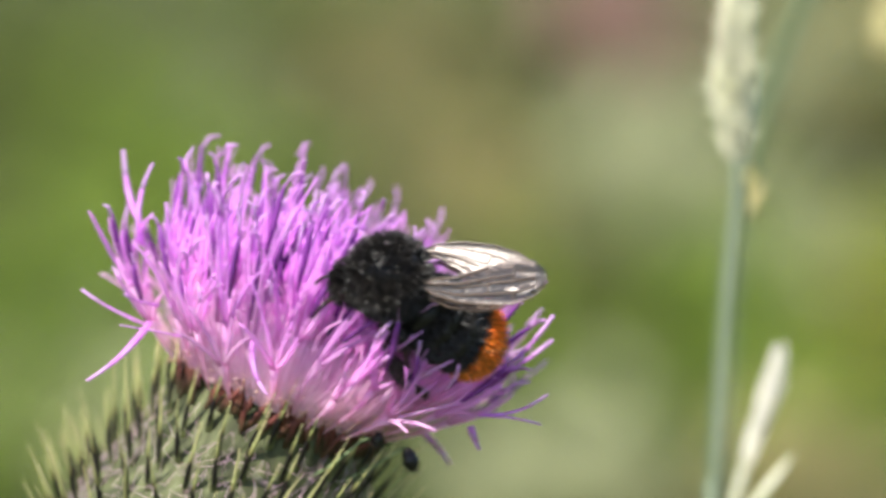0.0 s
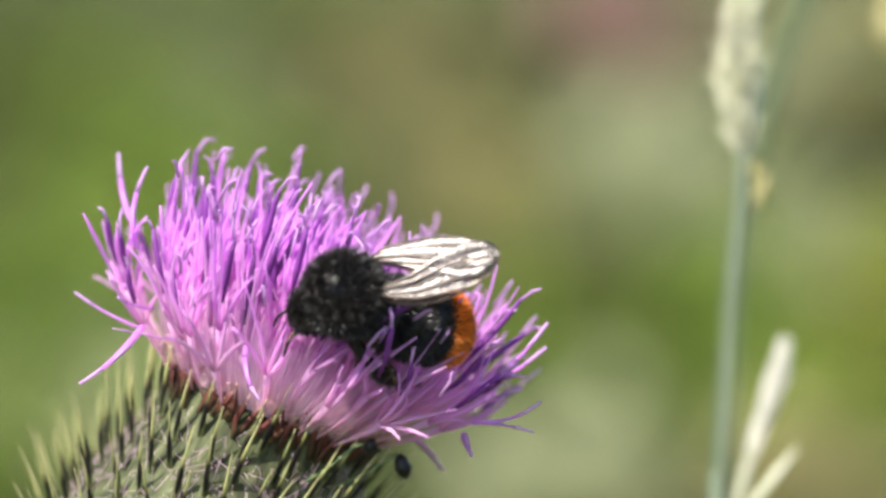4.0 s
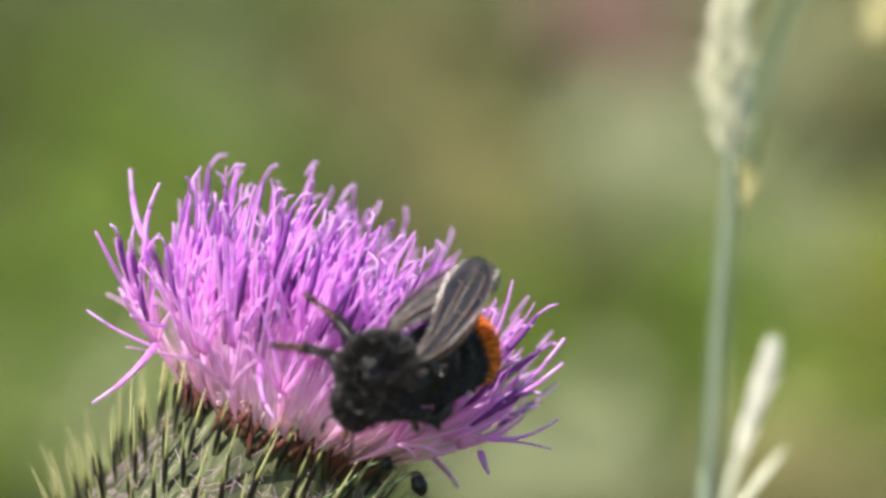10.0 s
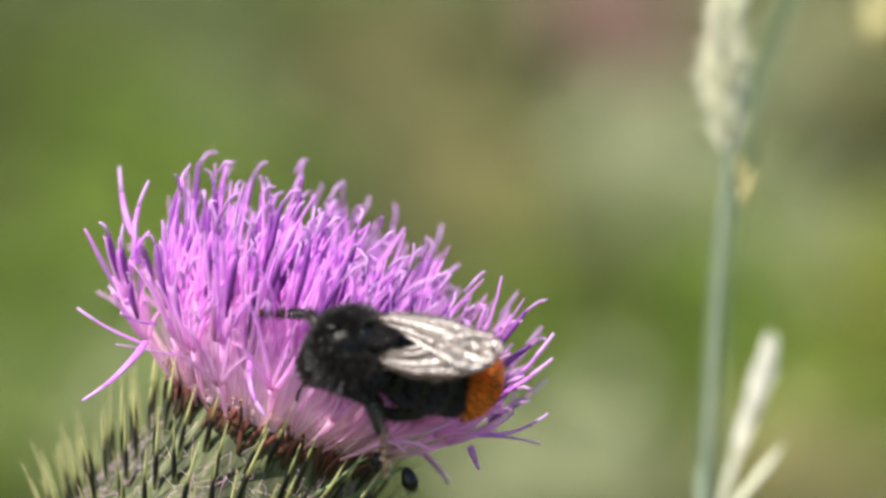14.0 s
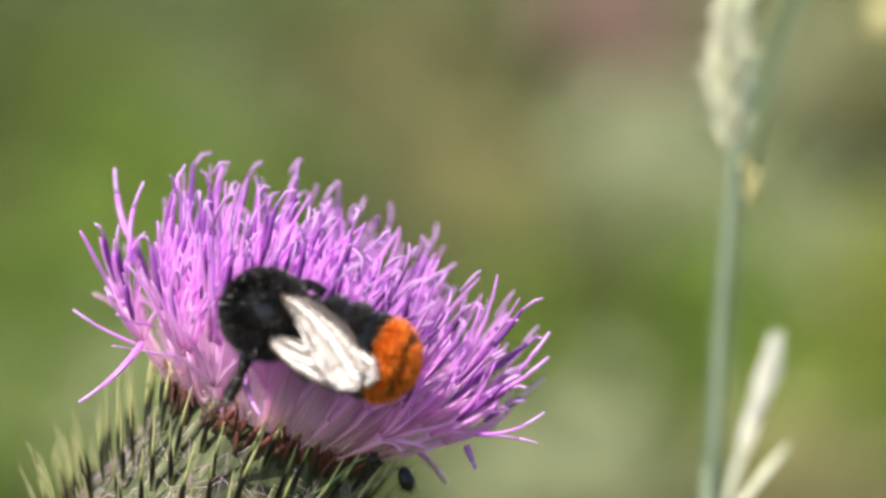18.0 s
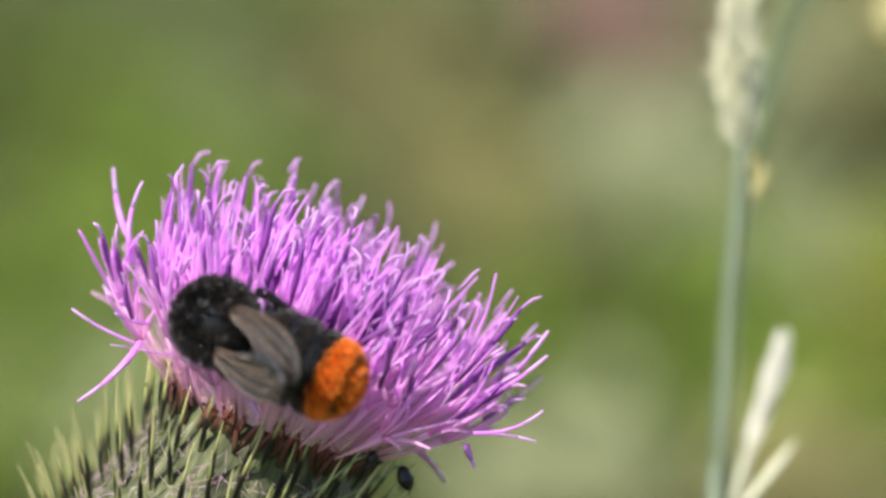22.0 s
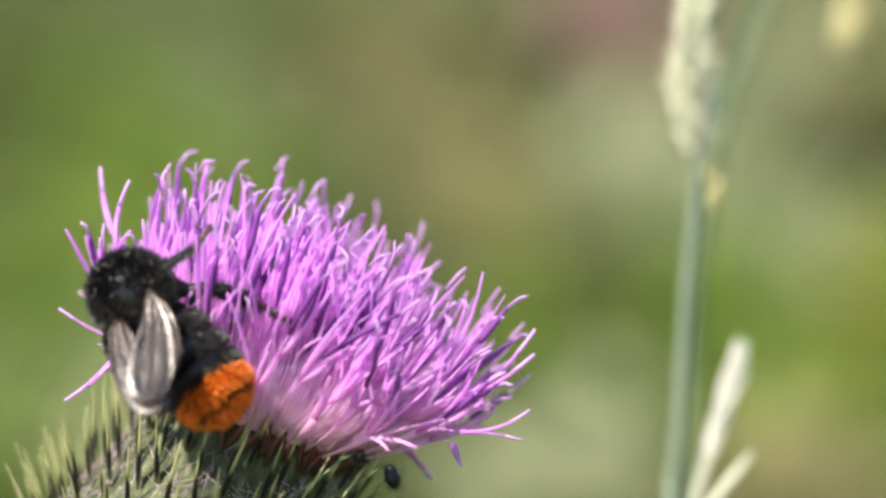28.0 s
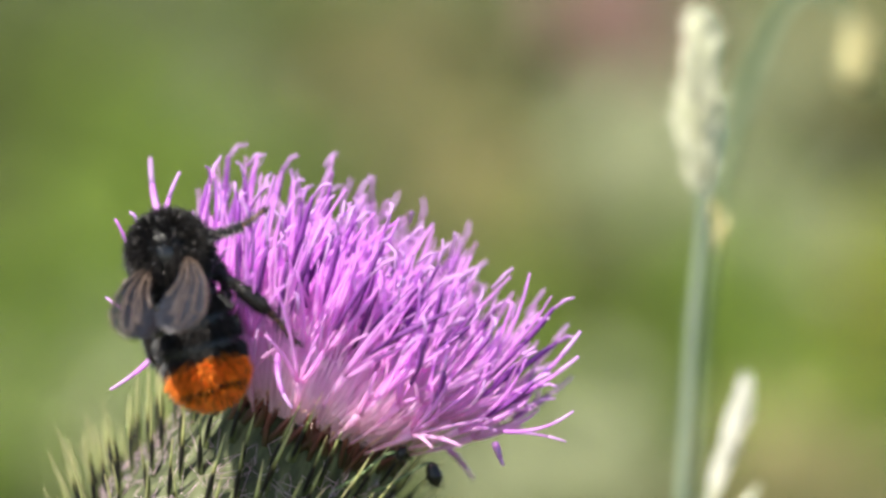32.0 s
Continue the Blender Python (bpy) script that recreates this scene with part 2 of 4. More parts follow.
def leaf(geo, rng, root, way, length, width, slot=0):
    """A pointed leaf with a folded middle, bending over."""
    way = Vector(way).normalized()
    side = way.cross(Vector((rng.uniform(-1, 1), rng.uniform(-1, 1), rng.uniform(-1, 1)))).normalized()
    up = side.cross(way)
    verts, n = [], 5
    for i in range(n):
        t = i / (n - 1)
        p = Vector(root) + way * length * t - up * length * 0.25 * t * t
        w = width * math.sin(math.pi * (0.12 + 0.86 * t)) * 0.5
        verts += [tuple(p - side * w + up * w * 0.3), tuple(p), tuple(p + side * w + up * w * 0.3)]
    faces = []
    for i in range(n - 1):
        for k in (0, 1):
            a = i * 3 + k
            faces.append((a, a + 1, a + 4, a + 3))
    geo.add(verts, faces, slot)


def build_turf():
    """Loose short blades over the meadow round the thistle, thinning out with distance."""
    rng = random.Random(4)
    verts, faces = [], []
    for i in range(90000):
        far, around = 4.0 * rng.random() ** 0.8, rng.uniform(0, 2 * math.pi)
        x, y = far * math.cos(around), 1.5 + far * math.sin(around)
        h = rng.uniform(0.03, 0.085)
        a, lean = rng.uniform(0, 6.28), rng.uniform(0.1, 0.7) * h
        dx, dy, w = math.cos(a) * lean, math.sin(a) * lean, rng.uniform(0.0012, 0.003)
        sx, sy = -math.sin(a) * w, math.cos(a) * w
        o = len(verts)
        for t, q in ((0, 1), (0.55, 0.8), (1, 0.08)):
            px, py, pz = x + dx * t * t, y + dy * t * t, h * t - 0.004
            verts += [(px - sx * q, py - sy * q, pz), (px + sx * q, py + sy * q, pz)]
        faces += [(o, o + 1, o + 3, o + 2), (o + 2, o + 3, o + 5, o + 4)]
    me = bpy.data.meshes.new("meadow_grass")
    me.from_pydata(verts, [], faces)
    me.materials.append(surface("turf_blade", [(0.3, (0.055, 0.08, 0.014)), (0.5, (0.088, 0.112, 0.025)), (0.7, (0.14, 0.135, 0.05))], 6, 0.6, 0, transl=0.3, vary=0.4, per="island"))
    tagged(new("meadow_grass", me), "short green and straw-coloured meadow grass", "grass", kind="stuff")


build_turf()


def herb(px, py, dist, spread, material, count, label, size=(9, 22)):
    """A leafy meadow plant whose crown lies on the line of sight, with stems down to the ground."""
    rng = random.Random(int(px * 7 + py))
    q = PX / FOCUS
    top = CAMERA @ Vector(((px - 784) * q * dist, (441 - py) * q * dist, -dist))
    r = spread * q * dist
    base = Vector((top.x, top.y, 0.0))
    thing = tagged(new("meadow_herb"), label, "plant", "herbs of the meadow")
    thing.matrix_basis = Matrix.Translation(base)
    leaves, stems = Geo(), []
    for i in range(count):
        d = Vector((rng.gauss(0, 1), rng.gauss(0, 1), rng.gauss(0, 0.8)))
        p = (top - base + d * r * 0.5) / MM
        p.z = max(p.z, 4.0)
        leaf(leaves, rng, p, (rng.uniform(-1, 1), rng.uniform(-1, 1), rng.uniform(-0.3, 1)), rng.uniform(*size) * (1 + dist * 0.3), rng.uniform(0.3, 0.5) * size[1])
    part("leaves", leaves, material, thing, kind="stuff")
    for i in range(3):
        end = (top - base) / MM + Vector((rng.uniform(-1, 1), rng.uniform(-1, 1), 0)) * r * 300
        st = Geo().tube(bezier((rng.uniform(-8, 8), rng.uniform(-8, 8), -3), (end.x * 0.5, end.y * 0.4, end.z * 0.7), end, 5), [1.3, 1.2, 1.1, 1, 0.9, 0.7], 5)
        part("stem", st, material, thing)


GREEN_HERB = "fresh green leafy herb rooted in the meadow"
DRY_HERB = "straw-brown withered herb rooted in the meadow"
GREY_HERB = "pale grey-green leafy herb rooted in the meadow"
DARK_HERB = "dark olive herb with shade put into its leaf colour, rooted in the meadow"
FAR_HERBS = [
    (1450, 60, 2.6, 130, LEAF_DRY, 50, DRY_HERB), (60, 110, 2.5, 200, LEAF_DEEP, 190, GREEN_HERB), (560, 60, 2.5, 150, LEAF_DEEP, 120, GREEN_HERB),
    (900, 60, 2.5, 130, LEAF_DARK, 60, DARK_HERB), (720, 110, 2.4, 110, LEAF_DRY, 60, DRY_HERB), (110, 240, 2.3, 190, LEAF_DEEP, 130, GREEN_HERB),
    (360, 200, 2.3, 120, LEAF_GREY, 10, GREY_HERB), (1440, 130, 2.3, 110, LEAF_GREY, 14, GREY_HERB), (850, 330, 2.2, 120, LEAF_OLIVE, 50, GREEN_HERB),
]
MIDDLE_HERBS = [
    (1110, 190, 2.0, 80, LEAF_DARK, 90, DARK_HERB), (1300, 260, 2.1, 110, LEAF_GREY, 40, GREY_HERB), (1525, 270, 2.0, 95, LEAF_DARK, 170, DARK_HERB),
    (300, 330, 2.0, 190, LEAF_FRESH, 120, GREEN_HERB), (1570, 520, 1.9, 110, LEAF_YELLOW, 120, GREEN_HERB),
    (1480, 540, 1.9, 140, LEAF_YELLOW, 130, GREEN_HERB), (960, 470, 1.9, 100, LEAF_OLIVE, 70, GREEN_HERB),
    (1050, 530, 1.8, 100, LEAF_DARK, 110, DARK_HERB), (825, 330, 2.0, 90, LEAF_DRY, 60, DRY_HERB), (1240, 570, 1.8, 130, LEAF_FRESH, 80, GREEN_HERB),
    (120, 560, 1.8, 230, LEAF_FRESH, 220, GREEN_HERB),
]
NEAR_HERBS = [
    (1115, 345, 1.7, 110, LEAF_GREY, 140, GREY_HERB), (1160, 720, 1.7, 130, LEAF_FRESH, 110, GREEN_HERB),
    (960, 640, 1.7, 110, LEAF_FRESH, 60, GREEN_HERB), (1350, 470, 1.8, 150, LEAF_GREY, 70, GREY_HERB), (1250, 480, 1.7, 120, LEAF_FRESH, 80, GREEN_HERB), (1330, 680, 1.7, 130, LEAF_FRESH, 100, GREEN_HERB),
    (1480, 830, 1.6, 170, LEAF_FRESH, 190, GREEN_HERB), (1430, 690, 1.7, 110, LEAF_YELLOW, 60, GREEN_HERB), (1470, 930, 1.5, 150, LEAF_DRY, 150, DRY_HERB), (260, 760, 1.6, 200, LEAF_FRESH, 190, GREEN_HERB),
    (1000, 925, 1.5, 145, LEAF_GREY, 460, GREY_HERB), (60, 800, 1.5, 190, LEAF_FRESH, 190, GREEN_HERB),
    (130, 770, 1.5, 170, LEAF_GREY, 110, GREY_HERB),
]
for row in FAR_HERBS + MIDDLE_HERBS + NEAR_HERBS:
    herb(*row)
herb(1080, 40, 1.9, 95, BLOOM, 90, "faded pink flower head of a distant meadow herb")


# ---- thistle ----
HEAD_AT = seen(505, 717, -5)
LEAN = Vector((0.36 * math.cos(radians(8)), 0.93 * math.cos(radians(8)), math.sin(radians(8)))).normalized()
ACROSS = Vector((0.93, -0.36, 0.0)).normalized()
HEAD = Matrix.Translation(HEAD_AT) @ Matrix((ACROSS, LEAN.cross(ACROSS), LEAN)).transposed().to_4x4()
HEAD_WORLD = VIEW @ HEAD
ROOT = Vector((HEAD_WORLD.translation.x - 0.075, HEAD_WORLD.translation.y + 0.01, 0.0))
THISTLE_REST = Matrix.Translation(ROOT)
TIP_R = [(0.0, 0.3), (0.35, 6.3), (0.6, 11.2), (0.75, 14.4), (0.87, 16.8), (0.95, 18.2), (1.0, 18.6)]
TIP_H = [(0.0, 17.6), (0.35, 17.5), (0.6, 17.0), (0.75, 16.0), (0.87, 13.6), (0.95, 9.6), (1.0, 5.0)]


def floret_geo(rng, r0, r1, h1, curl):
    """One thistle floret in the plane of the head's axis: slender pale tube, five long narrow lobes, dark anther tube, style."""
    g = Geo()
    wob = rng.gauss(0, 1.9)
    path = bezier((r0, 0, -1.5), (r0 + curl * (r1 - r0) + rng.uniform(-1.2, 1.2), rng.uniform(-1.4, 1.4) - 0.3 * wob, 0.42 * h1 + 0.2), (r1, wob, h1), 12)

    def at(t):
        t = max(0.0, t) * 12
        i = min(int(t), 11)
        return path[i].lerp(path[i + 1], t - i)

    split = rng.uniform(0.34, 0.5)
    ts = [split * i / 4 for i in range(5)]
    g.tube([at(t) for t in ts], [0.12, 0.13, 0.17, 0.26, 0.34], 6, 0)
    d = (at(0.95) - at(split)).normalized()
    x = Vector((0, 1, 0))
    y = d.cross(x).normalized()
    spread = rng.uniform(0.6, 2.2)
    for k in range(5):
        a = 2 * math.pi * k / 5 + rng.uniform(-0.4, 0.4)
        out = math.cos(a) * x + math.sin(a) * y
        turn = math.cos(a + 1.6) * x + math.sin(a + 1.6) * y
        end = rng.uniform(0.58, 1.06)
        bend, twist = rng.uniform(-1.3, 1.5), rng.uniform(-1.2, 1.2)
        pts = []
        for i in range(8):
            s = i / 7
            pts.append(at(split + (end - split) * s) + out * (0.2 + spread * s + bend * s ** 2.5) + turn * twist * s * s)
        g.tube(pts, [0.17, 0.21, 0.22, 0.21, 0.19, 0.16, 0.13, 0.09], 5, 0, 0.5, out)
    pts = [at(split + (0.97 - split) * s) + (x * rng.uniform(-0.1, 0.1) - y * 0.45) * spread * s * s for s in (0, 0.3, 0.6, 0.85, 1)]
    if rng.random() < 0.62:
        g.tube(pts[1:], [0.16, 0.27, 0.26, 0.14], 6, 1)
    e = pts[-1] + d * rng.uniform(0.6, 2.3) + y * rng.uniform(-0.9, 1.3) + x * rng.uniform(-1.0, 1.0)
    g.tube([pts[-1] - d * 0.3, pts[-1].lerp(e, 0.5) + d * 0.4, e, e + (e - pts[-1]) * 0.12 + x * rng.uniform(-0.4, 0.4)], [0.12, 0.13, 0.11, 0.06], 5, 2)
    return g


def bract_geo(rng, length, out):
    """A pale blade that hugs the head, with a black keel that runs out into a thin straw spine; along local z, bending to local x."""
    g = Geo()
    tilt = rng.uniform(-0.5, 0.5)
    blade = bezier((-0.5, 0, -2.2), (0.2, 0, 0.2), (0.3, tilt * 0.4, 0.42 * length), 6)
    g.tube(blade, [0.3, 0.5, 0.52, 0.46, 0.36, 0.22, 0.08], 8, 0, 0.3, (0, 1, 0))
    path = bezier((0.1, 0, -0.2), (0.5 + 0.1 * out, tilt * 0.3, 0.5 * length), (out, tilt, length), 11)
    g.tube(path, [0.08, 0.15, 0.2, 0.23, 0.23, 0.19, 0.15, 0.125, 0.105, 0.08, 0.055, 0.02], 6, 1, 0.8, (0, 1, 0))
    return g


def scale_geo(rng, length, out):
    """A thin papery collar scale that curls outward at its pointed tip."""
    g = Geo()
    side = rng.uniform(-1.3, 1.3)
    path = bezier((-0.3, 0, -0.6), (0.1, side * 0.3, 0.9 * length), (out, side, length * rng.uniform(0.55, 0.9)), 8)
    g.tube(path, [0.22, 0.24, 0.22, 0.18, 0.14, 0.11, 0.08, 0.06, 0.03], 6, 0, 0.25, (0, 1, 0))
    return g


def build_thistle():
    rng = random.Random(11)
    thing = tagged(new("thistle"), "flowering thistle with a purple tuft over a spiny green head", "thistle")
    thing.matrix_basis = THISTLE_REST
    to_head = THISTLE_REST.inverted() @ HEAD_WORLD

    # the round spiny cup under the flower
    prof = [(-32, 1.6), (-30.5, 4.0), (-27, 9.0), (-22, 13.0), (-17, 13.9), (-13, 12.6), (-9.5, 11.0), (-6, 9.7), (-3.5, 9.1), (-1.5, 8.8), (0, 8.5), (0.4, 0.2)]
    cup = Geo()
    cup.tube([(0, 0, z) for z, r in prof], [r for z, r in prof], 40)
    part("cup", cup, INVOLUCRE, thing, "cobwebby pale green cup", to_head)
    neck = to_head @ Vector((0, 0, -0.0315))
    axis = to_head.to_3x3() @ Vector((0, 0, 1))
    low = (neck - axis * 0.16)
    stem = Geo().tube([Vector(p) / MM for p in bezier((0, 0, -0.01), (low.x * 0.6, low.y, low.z), neck, 12)], [3.4 - 0.12 * i for i in range(13)], 10)
    part("stem", stem, STALK, thing)

    # spiny bracts over the whole cup
    kinds = [[bract_geo(rng, rng.uniform(5.6, 8.0), o).mesh("bract", [BLADE, BRACT]) for _ in range(5)] for o in (0.6, 1.1, 1.7, 2.3)]
    count = 210
    for i in range(count):
        f = (i + 0.5) / count
        z = -3.4 - 17.5 * f ** 0.85
        r = next(ra + (rb - ra) * (z - za) / (zb - za) for (za, ra), (zb, rb) in zip(prof, prof[1:]) if za <= z <= zb)
        phi = i * 2.39996 + rng.uniform(-0.06, 0.06)
        k = 0 if f < 0.15 else 1 if f < 0.42 else 2 if f < 0.72 else 3
        up = Vector((0.16 + 0.3 * f, 0, 1)).normalized()
        n = Vector((up.z, 0, -up.x))
        m = Matrix((n, up.cross(n), up)).transposed().to_4x4()
        m = Matrix.Rotation(phi, 4, "Z") @ Matrix.Translation(((r - 0.05) * MM, 0, z * MM)) @ m
        part("bract", kinds[k][rng.randrange(5)], None, thing, "", to_head @ m @ Matrix.Rotation(rng.uniform(-0.10, 0.10), 4, "X"))

    # cobweb threads strung between the bracts
    web = Geo()
    for i in range(650):
        z0 = rng.uniform(-22, -5)
        a0 = rng.uniform(0, 2 * math.pi)
        pts = []
        for q in range(4):
            z, a = z0 + q * rng.uniform(-0.2, 1.1), a0 + q * rng.uniform(-0.06, 0.08)
            r = next(ra + (rb - ra) * (z - za) / (zb - za) for (za, ra), (zb, rb) in zip(prof, prof[1:]) if za <= z <= zb) + 0.5
            pts.append((r * math.cos(a), r * math.sin(a), z))
        web.tube(pts, [0.024] * 4, 3)
    part("cobweb", web, PAPPUS, thing, "white cobwebby threads", to_head, "stuff")

    # two longer bracts with swollen black tips
    for points in (((580, 900, 0), (655, 868, 1), (712, 832, 2), (722, 828, 2), (736, 872, 2)), ((520, 900, 2), (590, 860, 3), (640, 818, 4), (662, 810, 4), (680, 818, 4))):
        pts = [(THISTLE_REST.inverted() @ VIEW @ seen(*p)) / MM for p in points]
        g = Geo().tube(pts[:4], [0.16, 0.14, 0.12, 0.12], 6, 0)
        knob = [pts[3].lerp(pts[4], q / 9) for q in range(10)]
        g.tube(knob, [0.64 * math.sqrt(max(0.02, 1 - (q / 4.5 - 1) ** 2)) * rng.uniform(0.85, 1.15) for q in range(10)], 14, 1)
        for q in range(70):
            c, way = knob[rng.randrange(1, 9)], Vector((rng.gauss(0, 1), rng.gauss(0, 1), rng.gauss(0, 1))).normalized()
            g.tube([c, c + way * rng.uniform(0.7, 1.05) - Vector((0, 0, 0.25))], [0.05, 0.015], 3, 1)
        part("bract", g, [STALK, HIDE], thing, "thin bract with a swollen black tip")

    # red-brown collar scales where the tuft leaves the cup
    scales = [scale_geo(rng, rng.uniform(3.2, 5.4), rng.uniform(0.6, 2.4)).mesh("collar_scale", [SCALE]) for _ in range(8)]
    for i in range(240):
        m = Matrix.Rotation(i * 2.39996, 4, "Z") @ Matrix.Translation(((9.1 + rng.uniform(-0.6, 0.5)) * MM, 0, (-2.3 + rng.uniform(-0.8, 0.7)) * MM))
        part("collar_scale", scales[i % 8], SCALE, thing, "", to_head @ m @ Matrix.Rotation(rng.uniform(-0.5, 0.5), 4, "X"))

    # fine pale hairs between the florets
    verts, faces = [], []
    for i in range(9000):
        q, phi = rng.random() ** 0.3, rng.uniform(0, 2 * math.pi)
        r0, r1, h = 9.2 * q, (9.8 + rng.uniform(0.5, 5)) * q, rng.uniform(3.5, 10.0) * (1.05 - 0.35 * q * q)
        c, s_, w = math.cos(phi), math.sin(phi), 0.055
        o = len(verts)
        for rr, z, ww in ((r0, -0.8, w), ((r0 + r1) * 0.52, h * 0.5, w), (r1, h, w * 0.3)):
            verts += [(rr * c + s_ * ww, rr * s_ - c * ww, z), (rr * c - s_ * ww, rr * s_ + c * ww, z)]
        faces += [(o, o + 1, o + 3, o + 2), (o + 2, o + 3, o + 5, o + 4)]
    part("pappus", Geo().add(verts, faces), PAPPUS, thing, "pale silky hairs between the florets", to_head, "stuff")

    # the tuft
    def between(rows, s):
        return next(a[1] + (b[1] - a[1]) * (s - a[0]) / (b[0] - a[0]) for a, b in zip(rows, rows[1:]) if s <= b[0])

    florets = 178
    for i in range(florets):
        s = math.sqrt((i + 0.5) / florets)
        phi = i * 2.39996 + rng.uniform(-0.13, 0.13)
        near = -math.sin(phi)
        r1 = between(TIP_R, s) * rng.uniform(0.90 - 0.06 * s, 1.02 + 0.05 * s) * (1 - (0.13 if near > 0 else 0.16) * abs(near) ** 1.5 + 0.06 * math.cos(phi))
        h1 = between(TIP_H, s) * rng.uniform(0.72, 1.05) + rng.uniform(-0.8, 0.8) - (0.3 * s + 0.9 * max(0.0, 1 - s)) * math.cos(phi) + 3.2 * max(0.0, near) * s ** 5
        g = floret_geo(rng, 9.2 * s, r1, h1, 0.55 + 0.35 * s).mesh("floret", [COROLLA if s < 0.78 else COROLLA_OUTER if s < 0.9 else COROLLA_RIM, ANTHER, STYLE])
        part("floret", g, None, thing, "", to_head @ Matrix.Rotation(phi, 4, "Z"))
    # single lobes that stray from the rim of the tuft, each a curved strap with a paler tip
    strays = (((262, 606, 3), (222, 668, 5), (150, 712, 6), 0.30), ((262, 612, 1), (196, 590, 1), (140, 548, 0), 0.22), ((330, 634, 4), (262, 620, 5), (208, 612, 6), 0.14),
              ((280, 575, 2), (244, 574, 3), (216, 556, 4), 0.24), ((262, 540, -2), (216, 540, -3), (196, 508, -4), 0.24),
              ((240, 420, -3), (218, 380, -5), (214, 298, -6), 0.28), ((250, 470, 0), (226, 400, 0), (266, 322, 0), 0.26), ((860, 712, 3), (930, 670, 2), (984, 590, 2), 0.34),
              ((850, 716, 1), (920, 690, 0), (982, 634, 0), 0.30), ((850, 770, 5), (920, 776, 5), (974, 732, 5), 0.24), ((850, 772, 5), (910, 770, 5), (962, 787, 5), 0.2),
              ((836, 790, 2), (842, 810, 2), (852, 832, 2), 0.3), ((750, 800, -6), (776, 820, -8), (800, 856, -9), 0.3), ((446, 640, 9), (440, 700, 10), (474, 738, 11), 0.26))
    for a, b, c, wide in strays:
        pts = [(THISTLE_REST.inverted() @ VIEW @ p) / MM for p in bezier(seen(*a), seen(*b), seen(*c), 10)]
        g = Geo().tube(pts[:8], [wide * q for q in (0.8, 1, 1, 1, 0.95, 0.85, 0.75, 0.62)], 6, 0, 0.6)
        g.tube([p + Vector((0.02, -0.05, 0)) for p in pts[2:7]], [wide * q for q in (0.3, 0.75, 0.8, 0.7, 0.3)], 5, 1, 0.6)
        g.tube(pts[7:], [wide * q for q in (0.62, 0.55, 0.48, 0.42)], 6, 2)
        part("floret", g, [COROLLA, STYLE, STYLE], thing, "single stray purple lobe")
    return thing


thistle = build_thistle()


# ---- grasses ----
def spikelet_geo(rng, q):
    g = Geo()
    for k in range(3):
        a = 2.1 * k + rng.uniform(-0.3, 0.3)
        o = Vector((math.cos(a), math.sin(a), 0))
        g.tube([o * 0.15 * q, o * 0.5 * q + Vector((0, 0, 1.2)), o * 0.55 * q + Vector((0, 0, 2.6)), o * 0.9 * q + Vector((0, 0, 4.2 + rng.uniform(-0.4, 0.6)))], [0.25 * q, 0.55 * q, 0.42 * q, 0.06], 5, 0, 0.6)
    return g


def grass_stalk(name, label, points, w, spike, stem_r, side=2.0, leaf_pts=None, anthers=(), stem_mat=None, spike_mat=None, flare_by=1.0):
    """A flowering grass: a stem along view points, set with spikelets between two of its heights."""
    rng = random.Random(len(points) + int(points[0][0]))
    thing = tagged(new(name), label, "grass stalk", "flowering grasses")
    pts = [VIEW @ seen(px, py, ww if ww is not None else w) for px, py, ww in points]
    base = Vector((pts[-1].x, pts[-1].y, 0.0))
    thing.matrix_basis = Matrix.Translation(base)
    line = [(p - base) / MM for p in pts] + [Vector((0, 0, -5))]
    smooth = []
    for i in range(len(line) - 1):
        a, b, c, d = line[max(i - 1, 0)], line[i], line[i + 1], line[min(i + 2, len(line) - 1)]
        for s in (0, 0.25, 0.5, 0.75):
            smooth.append(0.5 * (2 * b + (c - a) * s + (2 * a - 5 * b + 4 * c - d) * s * s + (3 * b - 3 * c + d - a) * s ** 3))
    smooth.append(line[-1])
    n = len(smooth)
    part("stem", Geo().tube(smooth, [stem_r * (0.45 + 0.55 * min(1, 2.0 * i / n)) for i in range(n)], 8), stem_mat or GRASS_STEM, thing)
    kinds = [spikelet_geo(rng, 0.48 + 0.3 * side).mesh("spikelet", [spike_mat or SPIKE]) for _ in range(4)]
    a, b, count = spike
    for i in range(count):
        s = (a + (b - a) * i / count) * (len(smooth) - 1)
        k = min(int(s), len(smooth) - 2)
        p = smooth[k].lerp(smooth[k + 1], s - k)
        up = (smooth[k] - smooth[k + 1]).normalized()
        phi = i * 2.39996
        flare = flare_by * radians(rng.uniform(8, 38)) * min(1.0, 0.5 + i / count)
        m = Matrix.Translation(p * MM) @ up.to_track_quat("Z", "Y").to_matrix().to_4x4() @ Matrix.Rotation(phi, 4, "Z") @ Matrix.Translation((side * 0.35 * MM, 0, 0)) @ Matrix.Rotation(flare, 4, "Y")
        part("spikelet", kinds[i % 4], None, thing, "", m)
    for px, py in anthers:
        p = (VIEW @ seen(px, py, w) - base) / MM
        g = Geo().tube([p + Vector((0, 0, 1.6)), p + Vector((0.2, 0, 0.4)), p - Vector((0.1, 0, 1.4))], [0.12, 0.45, 0.2], 6)
        part("anther", g, SPIKE_TIP, thing)
    if leaf_pts:
        lp = [(VIEW @ seen(*p) - base) / MM for p in leaf_pts]
        part("leaf", Geo().tube(bezier(*lp, 10), [0.2, 0.35, 0.42, 0.45, 0.46, 0.46, 0.44, 0.4, 0.34, 0.24, 0.08], 6, 0, 0.3), SPIKE, thing)
    return thing


